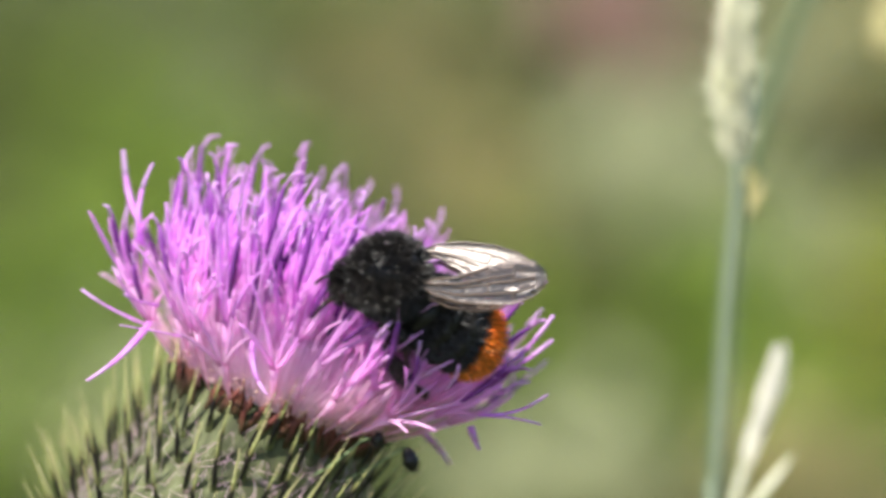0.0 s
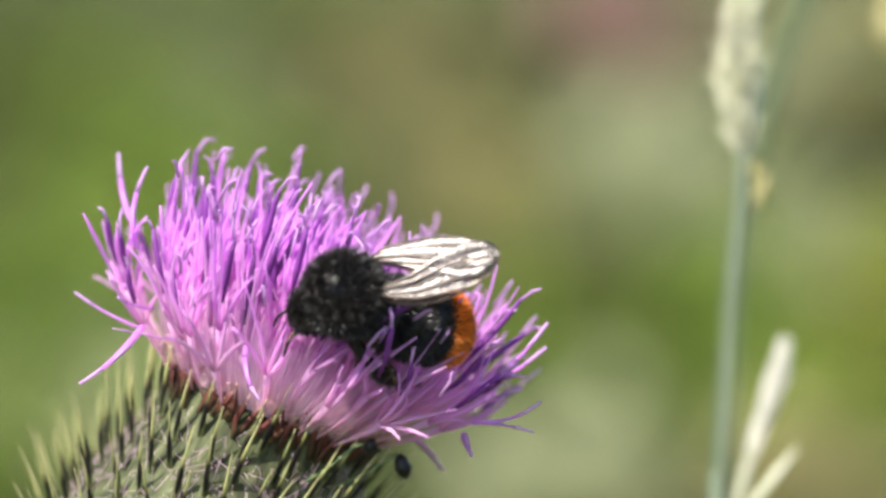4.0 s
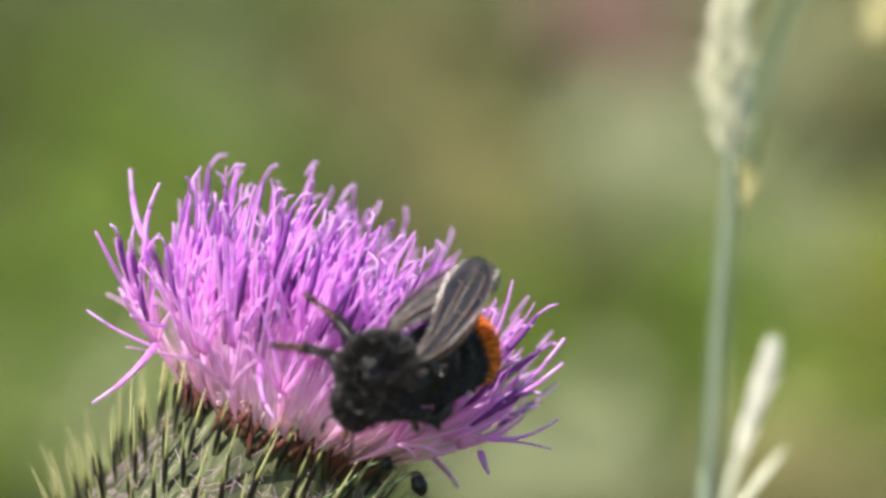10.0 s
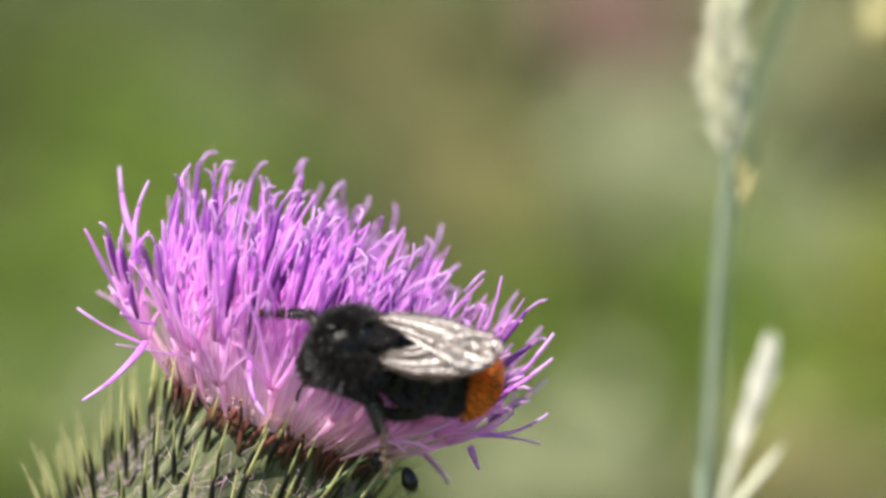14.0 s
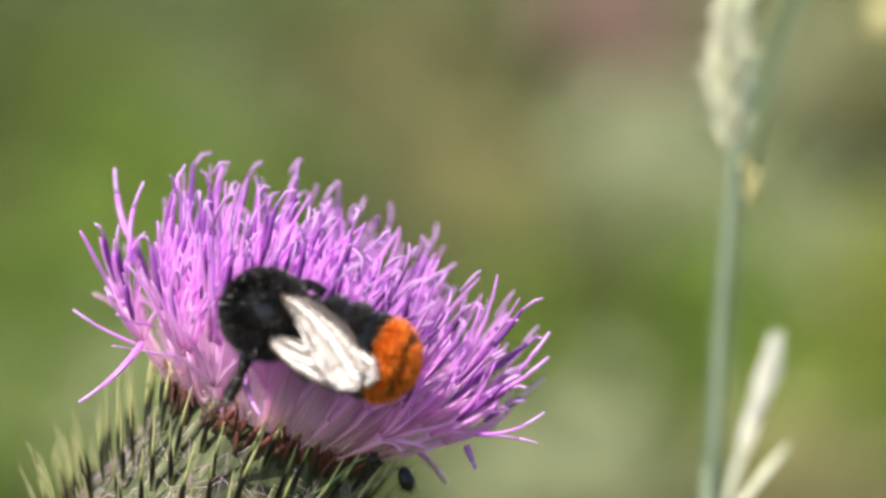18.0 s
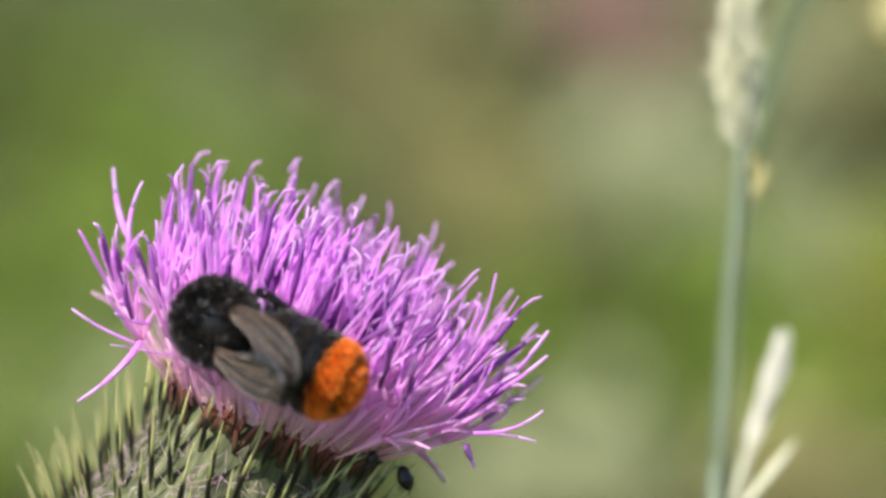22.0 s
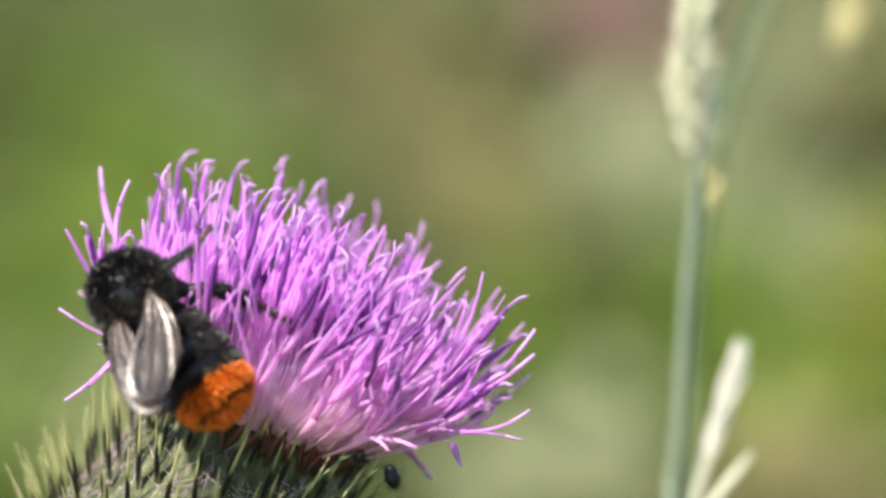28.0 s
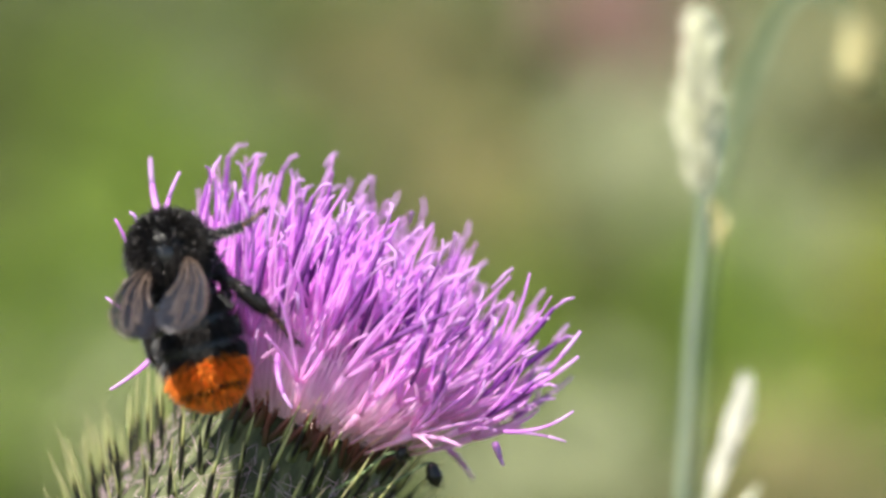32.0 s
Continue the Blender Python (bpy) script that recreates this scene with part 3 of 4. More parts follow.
grass_tall = grass_stalk("grass_stalk", "tall pale flowering grass spike on a blue-green stem",
                         [(1289, 14, None), (1288, 90, None), (1290, 190, None), (1295, 310, None), (1279, 480, None), (1264, 700, None), (1252, 900, None), (1240, 1400, None)],
                         -46, (0.0, 0.36, 50), 0.72, 0.46, None, [(1330, 330), (1318, 350), (1312, 300)], None, None, 1.1)
grass_short = grass_stalk("grass_stalk", "short pale flowering grass spike",
                          [(1350, 672, None), (1340, 706, None), (1322, 760, None), (1298, 840, None), (1275, 930, None), (1262, 1080, None), (1258, 1400, None)],
                          -44, (0.0, 0.40, 26), 0.55, 0.25, [(1300, 900, -34), (1340, 850, -38), (1392, 785, -44)], (), SPIKE, SPIKE_WHITE, 0.3)
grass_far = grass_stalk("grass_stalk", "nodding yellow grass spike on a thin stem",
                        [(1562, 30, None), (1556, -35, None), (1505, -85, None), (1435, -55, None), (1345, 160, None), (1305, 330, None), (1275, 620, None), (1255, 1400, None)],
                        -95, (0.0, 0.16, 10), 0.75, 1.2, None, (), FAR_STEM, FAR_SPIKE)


# ---- bumblebee ----
THORAX, ABDOMEN, BEE_HEAD = ((4.0, 0, 0.1), (3.1, 3.05, 3.0)), ((-3.1, 0, -0.4), (5.2, 3.25, 3.0)), ((5.6, 0, -2.5), (1.3, 1.65, 1.55))
BARREL = 2.7


def barrel(x):
    """Girth of the blunt-ended abdomen along its length, from -1 to 1; its waist is narrower than its tail."""
    return max(0.0, 1 - abs(x) ** BARREL) ** 0.5 * (1.0 - 0.10 * max(0.0, x) ** 2)


def tail_line(d):
    """Where the orange begins: further forward on the back than underneath."""
    return -0.37 - 0.17 * (1 - d.z)


def fur(rng, body, count, length, pick=None, lean=(-0.5, 0, 0), width=0.05, mess=0.3, full=False):
    """Fine tapering hairs that stand off a rounded body, or off the blunt barrel of the abdomen."""
    (cx, cy, cz), (ra, rb, rc) = body
    verts, faces = [], []
    made = 0
    while made < count:
        d = Vector((rng.gauss(0, 1), rng.gauss(0, 1), rng.gauss(0, 1))).normalized()
        if pick and not pick(d):
            continue
        made += 1
        q, nx = 1.0, d.x / ra
        if full:
            q = barrel(d.x) / max(math.hypot(d.y, d.z), 0.02)
            nx = math.copysign(BARREL / 2 * abs(d.x) ** (BARREL - 1), d.x) / ra
        p = Vector((cx + d.x * ra * 0.97, cy + d.y * q * rb * 0.97, cz + d.z * q * rc * 0.97))
        n = Vector((nx, d.y * q / rb, d.z * q / rc)).normalized()
        way = (n + Vector(lean) * rng.uniform(0.5, 1.2) + Vector((rng.uniform(-1, 1), rng.uniform(-1, 1), rng.uniform(-1, 1))) * mess).normalized()
        side = way.cross(Vector((rng.uniform(-1, 1), rng.uniform(-1, 1), rng.uniform(-1, 1)))).normalized() * width
        ln = length * rng.uniform(0.6, 1.15)
        o = len(verts)
        mid = p + way * ln * 0.55 + Vector(lean) * ln * 0.06
        end = p + way * ln + Vector(lean) * ln * 0.2
        verts += [tuple(p - side), tuple(p + side), tuple(mid + side * 0.7), tuple(mid - side * 0.7), tuple(end)]
        faces += [(o, o + 1, o + 2, o + 3), (o + 3, o + 2, o + 4)]
    return Geo().add(verts, faces)


def segment_shape(s, a):
    x = math.cos(s * math.pi)
    return barrel(x) / max(math.sin(s * math.pi), 0.02) * (1 + 0.025 * math.cos(s * math.pi * 14) * (1 if 0.15 < s < 0.9 else 0))


WING_EDGE = [(0, 0.0, 0.25), (1.5, 0.9, 0.5), (4, 1.6, 0.9), (7, 1.8, 1.9), (9.5, 1.7, 2.5), (11.5, 1.0, 2.3), (12.6, 0.0, 1.5), (12.9, -0.7, 0.9)]


def wing_geo(scale, y_scale):
    """A thin veined wing along -x: leading edge to +y, with shallow pleats."""
    rows = [(x * scale, a * y_scale, b * y_scale) for x, a, b in WING_EDGE]
    top, n = [], 8
    for x, lead, trail in rows:
        for k in range(n + 1):
            y = lead - (lead + trail) * k / n
            z = 0.14 * math.sin(k * 2.6 + x * 0.35) + 0.10 * math.sin(x * 1.3) - 0.02 * x
            top.append((-x, y, z))
    m = n + 1
    faces = [(i * m + k, (i + 1) * m + k, (i + 1) * m + k + 1, i * m + k + 1) for i in range(len(rows) - 1) for k in range(n)]
    g = Geo().add(top, faces)
    o = len(top)
    g.add([(x, y, z - 0.03) for x, y, z in top], [tuple(reversed(f)) for f in faces])
    veins = Geo()
    for k, last in ((0, 8), (2, 6), (4, 6), (5, 5), (7, 4)):
        pts = [Vector(top[i * m + k]) for i in range(last)]
        veins.tube(pts, [0.11 - 0.008 * i for i in range(last)], 4)
    for i, k0, k1 in ((3, 2, 5), (4, 0, 3), (5, 2, 6), (4, 4, 7)):
        veins.tube([Vector(top[i * m + k]) for k in range(k0, k1)], [0.06] * (k1 - k0), 4)
    return g, veins


LEGS = [  # hip, knee, ankle, foot, thickness of the shank
    ((5.4, 1.6, -1.8), (6.4, 4.0, -0.9), (8.0, 5.4, -1.9), (10.0, 6.2, -2.7), 0.34),
    ((4.2, 2.0, -2.2), (4.0, 4.8, -0.7), (4.2, 7.4, -2.0), (5.6, 9.8, -3.0), 0.48),
    ((2.4, 1.8, -2.2), (-0.6, 4.0, -1.2), (-3.8, 4.8, -2.4), (-7.2, 5.0, -3.6), 0.68),
]


def build_bee():
    rng = random.Random(5)
    bee = tagged(new("bumblebee"), "black furry bumblebee with an orange tail on the thistle flower", "bumblebee")
    thorax = part("thorax", Geo().blob(*THORAX, 14, 22), CHITIN, bee, "shiny black thorax ringed with fur")
    part("fur", fur(rng, THORAX, 13000, 1.1, lambda d: not (d.z > 0.978 and d.x < 0.2), (-0.3, 0, 0.05), 0.04), FUR, thorax, kind="stuff")
    abdomen = part("abdomen", Geo().blob(*ABDOMEN, 36, 28, 0, segment_shape), HIDE, bee, "black banded abdomen")
    part("fur", fur(rng, ABDOMEN, 11000, 0.85, lambda d: d.x > tail_line(d) + rng.uniform(-0.07, 0.05) and math.sin(d.x * 15 + 1) > rng.uniform(-1.0, 0.5), (-0.8, 0, 0.1), 0.04, 0.3, True), FUR, abdomen, kind="stuff")
    (cx, cy, cz), (ra, rb, rc) = ABDOMEN
    back = ((cx - 0.12, cy, cz), (ra, rb * 1.02, rc * 1.02))
    tail = part("tail", Geo().blob(*back, 30, 24, 0, lambda s, a: segment_shape(s, a) * (1.0 if s > 0.66 else 0.85)), ORANGE, bee, "bright orange furry tail")
    part("fur", fur(rng, back, 7000, 1.15, lambda d: d.x < tail_line(d) + rng.uniform(-0.08, 0.07) and not (-0.84 < d.x < -0.735 and d.z > 0.1), (-0.5, 0, 0), 0.055, 0.55, True), FUR_ORANGE, tail, kind="stuff")
    part("fur", fur(rng, back, 650, 0.9, lambda d: -0.84 < d.x < -0.70 and d.z > -0.2, (-0.45, 0, 0), 0.04, 0.5, True), FUR, tail, "black hairs among the orange", kind="stuff")
    head = part("head", Geo().blob(*BEE_HEAD, 12, 16), CHITIN, bee)
    part("fur", fur(rng, BEE_HEAD, 2600, 0.9, None, (0.1, 0, 0), 0.06), FUR, head, kind="stuff")
    for s in (1, -1):
        part("eye", Geo().blob((5.9, 1.35 * s, -2.7), (0.75, 0.55, 1.1), 10, 12), EYE_MAT, head, "dark oval compound eye")
        g = Geo().tube([(5.8, 0.6 * s, -3.8), (6.3, 1.2 * s, -4.3), (6.4, 1.4 * s, -4.6)], [0.13, 0.11, 0.12], 6)
        g.tube([(6.4, 1.4 * s, -4.6), (6.4, 1.6 * s, -5.3), (6.2, 1.7 * s, -6.1), (6.0, 1.7 * s, -6.6)], [0.12, 0.15, 0.15, 0.08], 6)
        part("antenna", g, LEG, head)
    part("tongue", Geo().tube([(5.2, 0, -4.4), (5.3, 0, -5.6), (5.2, 0, -6.8)], [0.3, 0.2, 0.08], 6), FOOT, head)

    grains = Geo()
    for i in range(260):
        d = Vector((rng.gauss(0.3, 1), rng.gauss(0, 1), rng.gauss(0, 1))).normalized()
        q = rng.uniform(1.05, 1.32)
        grains.blob((4.0 + d.x * 3.05 * q, d.y * 2.95 * q, 0.1 + d.z * 2.9 * q), (0.045, 0.045, 0.045), 3, 4)
    part("pollen", grains, POLLEN, thorax, "pale pollen grains caught in the fur", kind="stuff")

    wings, legs = [], []
    for s in (1, -1):
        for name, sc, ys, at in (("forewing", 0.82, 0.92, (3.1, 1.65, 2.45)), ("hindwing", 0.6, 0.7, (2.3, 1.75, 2.1))):
            membrane, veins = wing_geo(sc, ys)
            if s < 0:
                for g in (membrane, veins):
                    g.v = [(x, -y, z) for x, y, z in g.v]
                    g.f = [tuple(reversed(f)) for f in g.f]
            hinge = Vector((at[0], at[1] * s, at[2] + (0.5 if s < 0 else 0))) * MM
            w = part(name, membrane, WING, bee, "smoky see-through wing", Matrix.Translation(hinge))
            part("vein", veins, VEIN, w)
            wings.append((w, hinge, s, name))
        for i, (hip, knee, ankle, foot, thick) in enumerate(LEGS):
            hip, knee, ankle, foot = (Vector((p[0], p[1] * s, p[2])) for p in (hip, knee, ankle, foot))
            k, a, f = knee - hip, ankle - hip, foot - hip
            leg = part("leg", Geo().tube([(0, 0, 0), k * 0.3, k * 0.75, k], [0.48, 0.58, 0.52, 0.4], 8), LEG, bee, "", Matrix.Translation(hip * MM))
            part("shin", Geo().tube([k, k.lerp(a, 0.3), k.lerp(a, 0.8), a], [0.34, thick * 1.0, thick * 1.05, thick * 0.65], 8, 0, 0.8), LEG, leg)
            toes = Geo()
            for q in range(5):
                p0, p1 = a.lerp(f, q / 5), a.lerp(f, (q + 0.86) / 5)
                toes.tube([p0, p0.lerp(p1, 0.6), p1], [0.14 if q else 0.24, 0.2 if q else 0.28, 0.14], 6)
            toes.tube([f, f + (f - a).normalized() * 0.5 + Vector((0, 0, -0.3))], [0.12, 0.03], 4)
            part("foot", toes, FOOT, leg, "brown jointed foot")
            hairs = Geo()
            for p0, p1, n, rad in ((Vector((0, 0, 0)), k, 700, 0.5), (k, a, 1300, thick), (a, f, 500, 0.2)):
                for _ in range(n):
                    c = p0.lerp(p1, rng.random())
                    way = Vector((rng.gauss(0, 1), rng.gauss(0, 1), rng.gauss(0, 1))).normalized()
                    tip = c + way * (rad + rng.uniform(0.1, 0.42 if i < 2 else 0.65)) + (p1 - p0).normalized() * 0.35
                    sd = way.cross(Vector((0.3, 0.5, 0.8))).normalized() * 0.035
                    hairs.add([tuple(c - sd), tuple(c + sd), tuple(tip)], [(0, 1, 2)])
            part("fur", hairs, FUR, leg, kind="stuff")
            dust = Geo()
            for _ in range(45):
                c = (k.lerp(a, rng.random()) if rng.random() < 0.7 else a.lerp(f, rng.random())) + Vector((rng.gauss(0, 1), rng.gauss(0, 1), rng.gauss(0, 1))).normalized() * rng.uniform(0.3, 0.62)
                dust.blob(tuple(c), (0.05, 0.05, 0.05), 3, 4)
            part("pollen", dust, POLLEN, leg, kind="stuff")
            legs.append((leg, hip * MM, s, i))
    return bee, wings, legs


bumblebee, WINGS, LEG_PARTS = build_bee()

# ---- movement ----
# sway of the thistle head: seconds, millimetres across and up, degrees of lean
SWAY_FIRST = [
    (0, -0.12, 1.56, -0.24), (0.2, 4.69, 1.03, -1.30), (0.4, 8.21, 0.28, -2.40), (0.5, 9.52, -0.14, -2.91),
    (0.7, 11.17, -0.66, -3.20), (1, 10.57, -1.15, -3.07), (1.2, 7.04, -0.75, -1.90), (1.5, 1.73, -0.06, -0.07),
    (1.7, 0.00, 0.28, 0.30), (2, -0.81, 0.44, 0.32), (2.5, 2.36, 0.37, -1.35), (3, 1.23, 1.25, -2.14),
    (3.5, -1.54, 1.35, -1.32), (4.2, -0.47, 1.13, -0.60), (4.9, -2.35, 1.50, 0.30), (5.5, -2.68, 1.51, 0.58),
    (6, -1.23, 0.40, 0.27), (6.5, 1.73, -0.80, -0.50), (7, 0.88, -0.17, -0.16), (7.5, -0.56, 0.62, 0.04),
]
SWAY_SECOND = [
    (8, -0.27, 0.44, -0.23), (8.5, -1.03, 0.26, -0.02), (9, -2.01, 0.52, 0.45), (9.5, -0.55, 0.18, 0.10),
    (10, 0.65, -0.20, -0.48), (10.5, -0.98, 0.02, 0.17), (11, -2.18, 0.29, 0.60), (11.5, -0.47, 0.03, -0.01),
    (12, 0.27, -0.11, -0.37), (12.5, -1.48, 0.25, 0.25), (13, -2.24, 0.20, 0.58), (13.5, -0.90, -0.03, 0.15),
    (14, -0.18, 0.06, -0.17), (14.5, -0.77, 0.21, 0.11), (15.2, -0.38, 0.09, 0.00), (15.9, -0.66, 0.19, 0.10),
    (16.5, -0.17, 0.14, 0.08), (17, 0.57, -0.25, -0.12), (17.5, 0.52, -0.35, -0.11), (18, -0.48, 0.03, 0.15),
]
SWAY_THIRD = [
    (18.5, -0.75, 0.15, 0.26), (19, 0.00, -0.00, -0.00), (19.5, 0.20, -0.08, -0.05), (20, -0.17, 0.03, 0.11),
    (20.5, -0.20, -0.01, 0.15), (21, 0.46, -0.19, -0.10), (21.5, 0.38, -0.23, -0.03), (22, -0.58, 0.11, 0.24),
    (22.5, -0.47, 0.08, 0.15), (23, 0.38, -0.20, -0.20), (23.5, -0.45, 0.07, 0.08), (24, -1.16, 0.40, 0.35),
    (24.5, 0.59, 0.02, -0.13), (25, 1.32, -0.18, -0.38), (25.5, -0.85, 0.32, 0.22), (26, -2.11, 0.59, 0.58),
    (26.5, -1.26, 0.24, 0.17),
]
SWAY_LAST = [
    (27.2, -0.94, 0.19, 0.20), (27.9, -1.60, 0.19, 0.30), (28.5, -1.89, 0.14, 0.36), (29, -2.59, 0.57, 0.41),
    (29.5, -2.54, 0.98, 0.46), (30, -1.62, 0.71, -0.04), (30.5, -1.72, 0.30, 0.08), (31, -1.47, 0.28, 0.47),
    (31.5, 1.59, 0.28, -0.60), (32, 1.96, 0.62, -1.23),
]
# sway of the grasses: seconds, millimetres across and up
GRASS_FIRST = [
    (0, 0.38, -0.94), (0.5, 1.88, -0.23), (1, 2.49, -0.23), (1.5, 1.41, -0.38), (2, 1.31, -0.19), (2.5, 0.56, -0.09),
    (3, -1.41, -1.41), (3.5, 0.84, -0.19), (4.5, 0.47, -0.28), (5.5, 0.93, -0.18), (6, 0.39, -0.04),
    (6.5, 0.11, -0.22), (7, 0.18, -0.18), (7.5, 0.68, -0.07), (8, -0.04, -0.43), (8.5, -0.43, -0.22), (9, 0.00, 0.04),
    (9.5, -0.25, -0.25), (10, 0.00, -0.25), (10.5, -0.22, -0.07), (11, -0.18, -0.07), (11.5, -0.32, -0.25),
    (12, -0.72, -0.00), (12.5, -0.54, -0.04), (13, -0.50, -0.43), (13.5, -0.50, -0.00), (14, -0.14, -0.04),
]
GRASS_LAST = [
    (14.5, -0.22, -0.18), (15.5, 0.23, 0.00), (16.5, 0.79, 0.29), (17, 0.47, 0.32), (17.5, 0.29, 0.25),
    (18, 0.18, 0.11), (18.5, -0.11, -0.07), (19, 0.00, -0.00), (19.5, -0.04, -0.04), (20, -0.04, -0.22),
    (20.5, 0.29, 0.07), (21, 0.36, 0.25), (21.5, 0.39, -0.00), (22, 0.57, 0.32), (22.5, 0.04, 0.07), (23, 0.47, 0.29),
    (23.5, 0.32, 0.47), (24, 0.00, -0.22), (24.5, 0.40, -0.15), (25, -0.32, -0.15), (25.5, -0.65, -0.72),
    (26, -0.76, -0.65), (26.5, -1.47, -0.43), (27.5, -1.78, -0.47), (28.5, -1.91, -0.65), (29, -0.83, -0.00),
    (29.5, -1.08, -0.39), (30, -0.43, -0.58), (30.5, -1.79, -0.47), (31, 0.18, -0.11), (31.5, -1.17, -1.79),
    (32, -1.52, -3.55),
]
# the bee on the flower at rest: seconds, thorax and tail tip in millimetres (across, up, towards the viewer), roll in degrees
BEE_FIRST = [
    (0, -4.4, -3.8, 10.7, 4.7, -10.3, 3.6, 54), (0.4, -4.9, -3.8, 11.0, 4.6, -8.0, 3.4, 54),
    (1, -4.2, -4.0, 10.8, 5.4, -9.0, 3.7, 54), (1.4, -5.1, -2.5, 10.3, 4.5, -9.7, 4.3, 54),
    (2, -5.3, -1.6, 9.9, 4.3, -9.5, 4.9, 54), (3, -6.4, -2.8, 10.3, 2.9, -8.8, 3.1, 54),
    (3.5, -7.6, -4.5, 10.5, 2.6, -8.2, 3.4, 54), (5.5, -6.8, -4.8, 12.6, 3.0, -7.3, 4.2, 54),
    (6, -7.2, -4.4, 12.6, 3.0, -6.1, 4.6, 54), (6.7, -4.6, -4.8, 13.1, 3.6, -5.3, 3.1, 54),
]
BEE_SECOND = [
    (7, -5.4, -5.7, 12.7, 3.6, -6.2, 3.1, 54), (8, -6.7, -6.2, 12.7, 2.7, -5.6, 3.5, 54),
    (8.5, -6.9, -7.1, 12.4, 3.5, -6.5, 4.2, 54), (9, -6.8, -7.9, 12.5, 3.5, -7.2, 4.6, 54),
    (9.7, -5.6, -9.4, 14.3, 2.9, -4.6, 5.7, 46), (10, -5.7, -9.9, 14.5, 2.8, -6.9, 5.0, 38),
    (10.4, -5.5, -10.6, 14.2, 2.4, -5.4, 5.2, 26), (11, -6.0, -11.2, 13.6, 2.8, -5.5, 5.7, 12),
    (11.5, -7.5, -8.1, 12.5, 2.9, -8.2, 4.7, 36), (12, -6.4, -8.6, 12.7, 3.6, -9.5, 4.3, 40),
]
BEE_THIRD = [
    (12.7, -4.2, -7.2, 13.2, 3.9, -11.5, 4.1, 36), (13, -6.5, -7.6, 12.2, 4.2, -10.3, 5.2, 34),
    (13.9, -7.1, -8.0, 11.8, 4.9, -10.5, 7.4, 34), (14, -7.2, -8.2, 12.0, 4.8, -10.8, 7.4, 34),
    (14.5, -9.1, -8.0, 11.8, 2.8, -10.6, 7.6, 36), (16.5, -10.9, -7.9, 11.9, 1.6, -9.3, 11.6, 32),
    (17, -11.6, -7.8, 11.5, 0.8, -9.2, 12.0, 32), (18, -13.8, -5.2, 11.9, -1.8, -9.9, 12.4, 6),
    (18.5, -14.7, -5.2, 11.8, -8.3, -14.7, 12.3, -4), (19, -15.4, -6.2, 11.7, -5.5, -13.0, 12.2, -4),
]
BEE_FOURTH = [
    (20, -16.5, -3.6, 11.9, -7.6, -13.3, 12.4, -4), (20.6, -15.4, -5.7, 11.7, -4.9, -11.9, 12.5, -4),
    (21, -16.1, -5.7, 11.8, -4.0, -10.8, 12.3, -4), (22, -17.7, -5.9, 11.7, -7.0, -11.3, 12.2, -4),
    (22.6, -17.9, -3.3, 11.8, -8.6, -11.5, 12.2, -4), (23, -18.9, -4.2, 11.8, -8.4, -11.1, 12.3, -4),
    (24, -19.5, -5.1, 11.8, -10.3, -12.9, 12.3, -4), (25, -21.1, -2.9, 11.8, -11.4, -10.7, 12.3, -4),
    (26, -23.4, -3.2, 11.8, -13.0, -11.0, 12.3, -4), (26.5, -23.7, -3.7, 11.7, -13.3, -11.4, 12.3, -4),
]
BEE_LAST = [
    (28.6, -23.1, -3.7, 10.5, -16.1, -14.8, 11.0, -4), (29, -22.4, -2.7, 10.6, -18.4, -15.4, 11.1, -4),
    (29.5, -22.8, -2.8, 10.6, -19.3, -15.8, 10.9, -4), (30, -22.4, -2.1, 10.4, -19.7, -13.9, 10.9, -4),
    (30.5, -24.1, -3.3, 10.4, -18.7, -14.6, 10.9, -4), (31, -25.4, -2.6, 10.4, -19.4, -13.7, 10.9, -4),
    (31.5, -26.4, -2.6, 10.5, -20.6, -14.0, 10.7, -4), (32, -24.3, -1.2, 10.3, -20.5, -12.4, 10.8, -4),
]


def sway(t):
    """How the thistle head has moved in view space."""
    x, y, a = spline(SWAY_FIRST + SWAY_SECOND + SWAY_THIRD + SWAY_LAST, t)
    move = Matrix.Translation(Vector((x, y, -2.2 * y)) * MM)
    return move @ Matrix.Translation(HEAD_AT) @ Matrix.Rotation(radians(a), 4, "Z") @ Matrix.Translation(-HEAD_AT)


def bee_pose(t):
    """The bee's place on the resting flower, in view space."""
    u, v, w, tu, tv, tw, roll = spline(BEE_FIRST + BEE_SECOND + BEE_THIRD + BEE_FOURTH + BEE_LAST, t)
    thorax, tail = Vector((u, v, w)), Vector((tu, tv, tw))
    a = (thorax - tail).normalized()
    c = Vector((0, 0, 1))
    c = (c - a * c.dot(a)).normalized()
    s = a.cross(c)
    up = math.cos(radians(roll)) * c + math.sin(radians(roll)) * s
    m = Matrix((a, up.cross(a), up)).transposed().to_4x4()
    return Matrix.Translation((thorax - a * 4.0) * MM) @ m


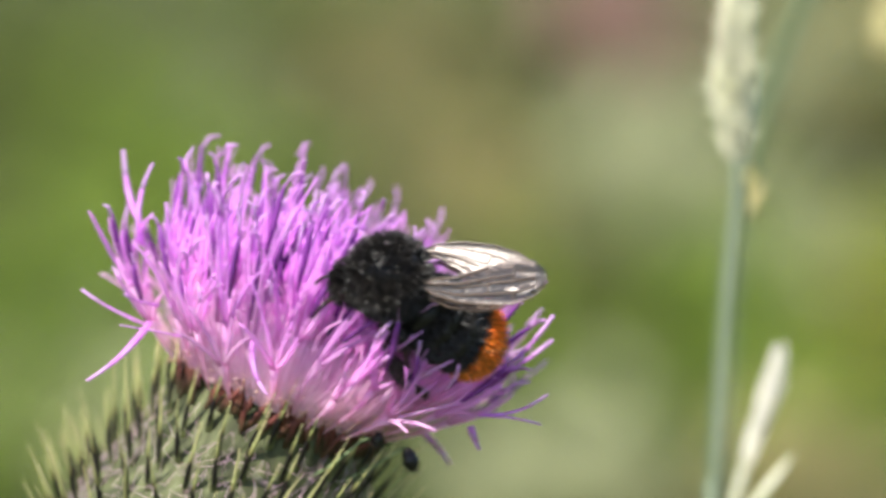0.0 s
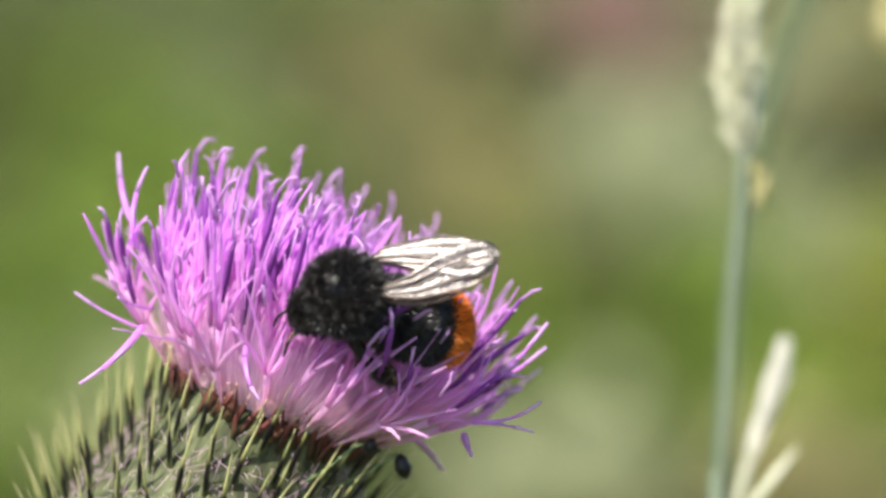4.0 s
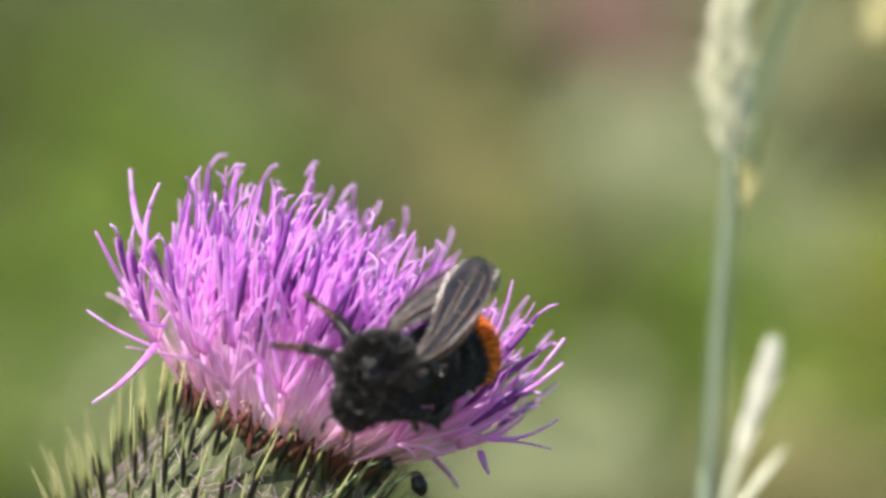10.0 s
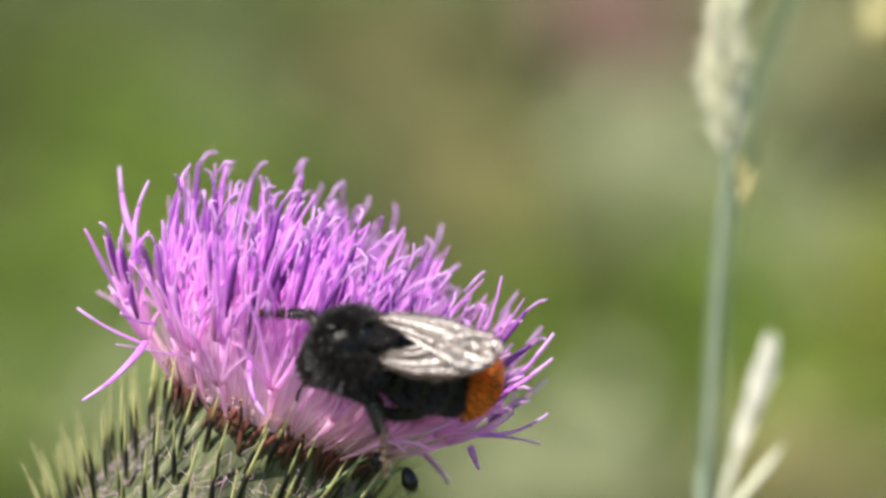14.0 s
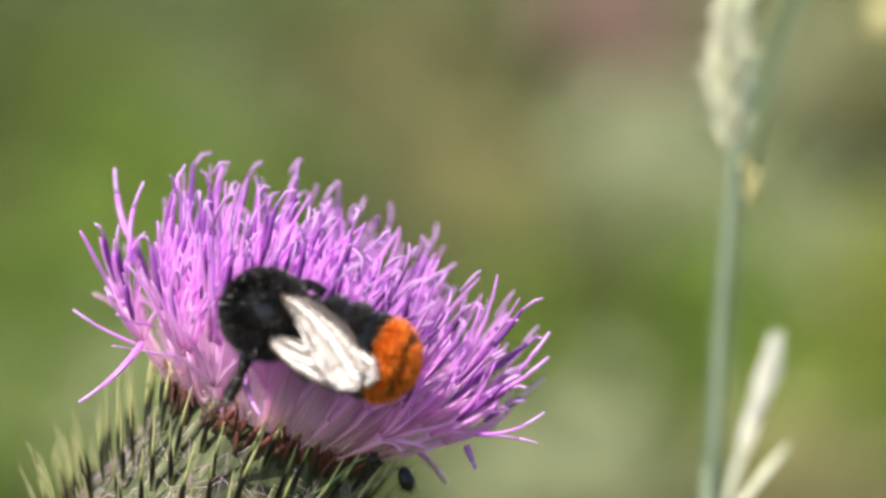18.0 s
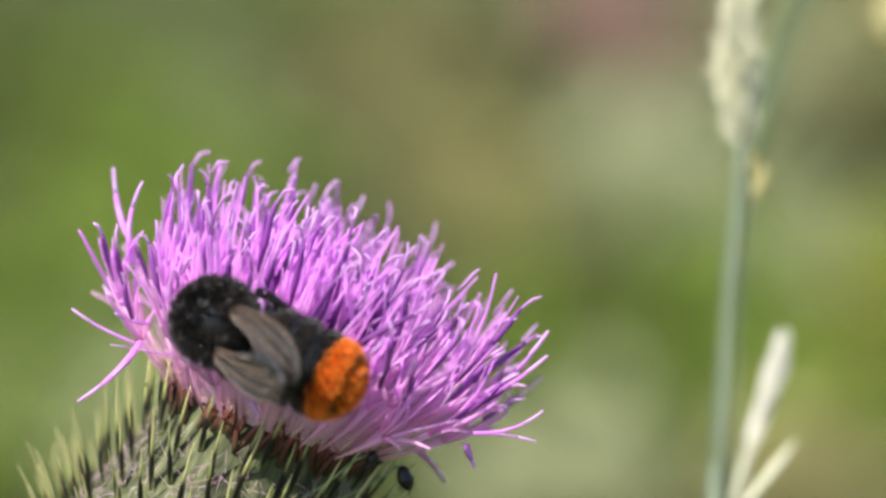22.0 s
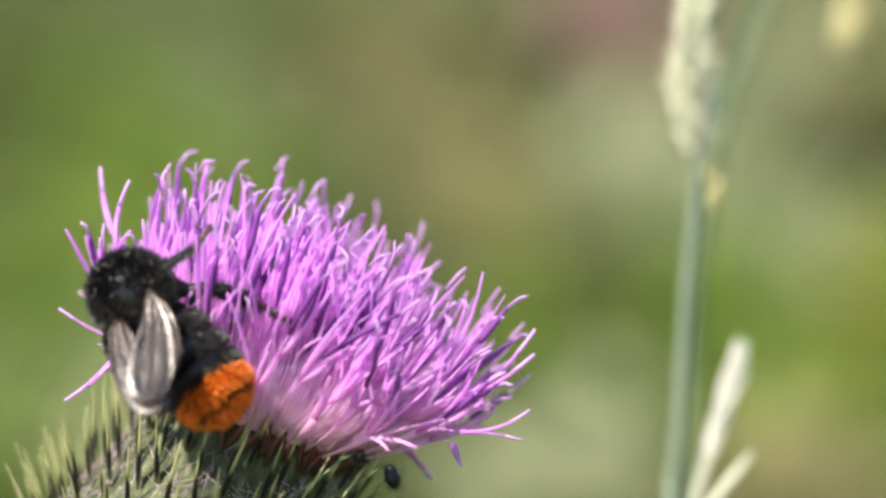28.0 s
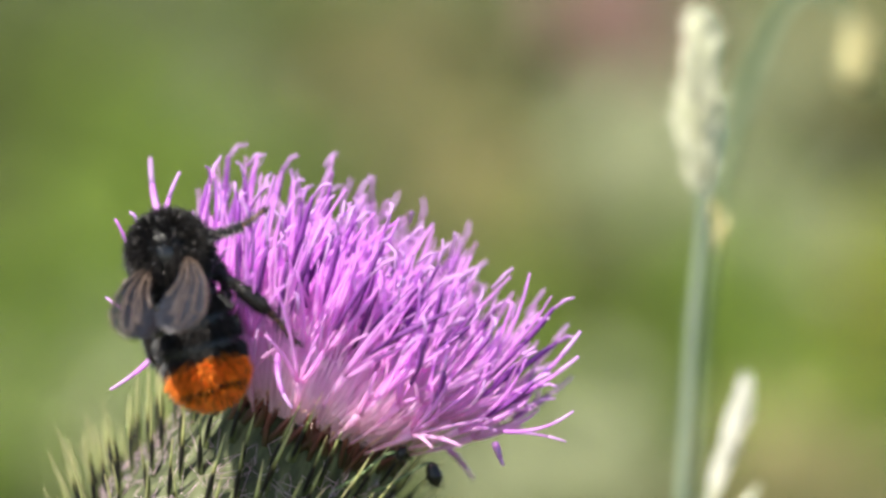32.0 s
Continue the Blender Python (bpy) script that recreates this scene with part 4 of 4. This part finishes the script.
def motions():
    times = [i / 10 for i in range(321)]
    unview = VIEW.inverted()
    walk(thistle, [(t, VIEW @ sway(t) @ unview @ THISTLE_REST) for t in times])
    walk(bumblebee, [(t, VIEW @ sway(t) @ bee_pose(t)) for t in times])
    for stalk, share in ((grass_tall, 1.0), (grass_short, 0.95), (grass_far, 1.1)):
        rest = stalk.matrix_basis.copy()
        rows = []
        for t in times:
            x, y = spline(GRASS_FIRST + GRASS_LAST, t)
            move = Matrix.Translation(Vector((x, y, 0)) * 1.14 * share * MM)
            rows.append((t, VIEW @ move @ unview @ rest @ Matrix.Rotation(radians(x * 0.1), 4, "Y")))
        walk(stalk, rows)
    # wings: seconds, raise, spread of the pair, swing of both to the bee's left, and twist, in degrees
    lift = [(0, 55, -10, 22, -44), (1, 57, -10, 28, -30), (2, 43, -10, 19, -31), (3, 50, -10, 26, -33), (6, 57, -10, 8, -21), (7, 53, -10, 4, -5), (8, 40, -10, -9, 0), (9, 45, -10, 18, -22), (10, 42, -10, -1, -16),
            (10.5, 38, -10, 6, 20), (11, 27, -12, 8, 58), (11.4, 36, -10, 16, 20), (12, 55, -10, 32, -23), (13, 43, -10, 23, -12), (14, 36, -10, 16, -15), (16.5, 25, -10, 14, -6), (17, 25, -10, 14, -6),
            (18, 27, -10, 16, 4), (19, 47, -4, 2, -20), (20, 32, -10, 8, 4), (21, 43, -5, 4, -5), (22, 51, -3, 5, -20), (23, 47, -4, 18, -22), (24, 57, -2, 16, -24), (25, 47, -3, 16, -22), (26, 29, -5, 4, -19),
            (27.2, 44, -6, 16, 6), (28.6, 38, -7, 26, 12), (29, 31, -8, 26, 8), (30, 59, -4, 28, 4), (31, 61, -3, 8, 22), (32, 63, 9, 18, 8)]
    for wing, hinge, s, name in WINGS:
        rows = []
        for i in range(129):
            t = i / 4
            up, out, swing, twist = spline(lift, t)
            if name == "hindwing":
                up, out = up - 3, out + 4
            up += 2 * s
            rows.append((t, Matrix.Translation(hinge) @ Matrix.Rotation(radians(-out * s - swing), 4, "Z") @ Matrix.Rotation(radians(up - 5), 4, "Y") @ Matrix.Rotation(radians(twist - s), 4, "X")))
        walk(wing, rows)
    # legs: seconds and how far each is drawn in under the body, in degrees; the front, middle and hind pair, far and near side
    far_front = [(0, 60), (7.5, 60), (8.5, -42), (9.3, -42), (10.2, -8), (12.5, 40), (15, 30), (17, 60), (25, 60), (25.8, -10), (27, -8), (32, -6)]
    far_middle = [(0, 70), (4, 60), (5.6, -42), (8, -45), (9, -42), (10, -26), (11, -14), (12, 60), (16.5, 60), (32, 60)]
    near_middle = [(0, 40), (3, 34), (6, 30), (9, 50), (11, 70), (12, 40), (12.8, 0), (14.5, 0), (16.5, 40), (18, 14), (19, 60), (24, 60), (25, 48), (32, 50)]
    near_front = [(0, 60), (32, 60)]
    near_hind = [(0, 66), (4, 70), (8, 60), (10, 70), (11.5, 95), (16, 90), (18, 80), (19, 85), (27, 80), (28.5, 10), (32, 8)]
    far_hind = near_hind[:-2] + [(28.5, -16), (32, -18)]
    # and how far they reach backward
    back_far_front = [(0, 110), (7.5, 110), (8.5, 48), (9.3, 44), (10.2, 16), (12.5, -4), (15, -4), (17, 110), (25, 110), (25.8, 84), (26.6, 80), (28.4, 58), (32, 56)]
    back_far_middle = [(0, 60), (4.5, 50), (5.6, -14), (8, -6), (9, 14), (10, 18), (11, 14), (12, 75), (32, 75)]
    back_near_middle = [(0, 70), (11, 75), (12.5, 48), (15, 48), (17, 30), (18, 0), (19, 65), (24, 65), (25, 26), (32, 26)]
    back_near_hind = [(0, 0), (27, 0), (28, 2), (32, 2)]
    back_far_hind = [(0, 0), (27, 0), (28, -15), (32, -16)]
    for leg, hip, s, i in LEG_PARTS:
        tuck = (far_front, far_middle, far_hind)[i] if s < 0 else (near_front, near_middle, near_hind)[i]
        back = (back_far_front, back_far_middle, back_far_hind)[i] if s < 0 else ([(0, 110), (32, 110)], back_near_middle, back_near_hind)[i]
        rows = []
        for k in range(129):
            t = k / 4
            turn = spline(back, t)[0] * s
            turn += 7 * math.sin(t * 2.9 + i * 2.1 + (0 if s > 0 else 3.1)) + 3 * math.sin(t * 6.3 + i)
            drawn = spline(tuck, t)[0] + 4 * math.sin(t * 2.3 + i * 1.3 + s)
            rows.append((t, Matrix.Translation(hip) @ Matrix.Rotation(radians(-drawn * s), 4, "X") @ Matrix.Rotation(radians(turn), 4, "Z")))
        walk(leg, rows)


motions()
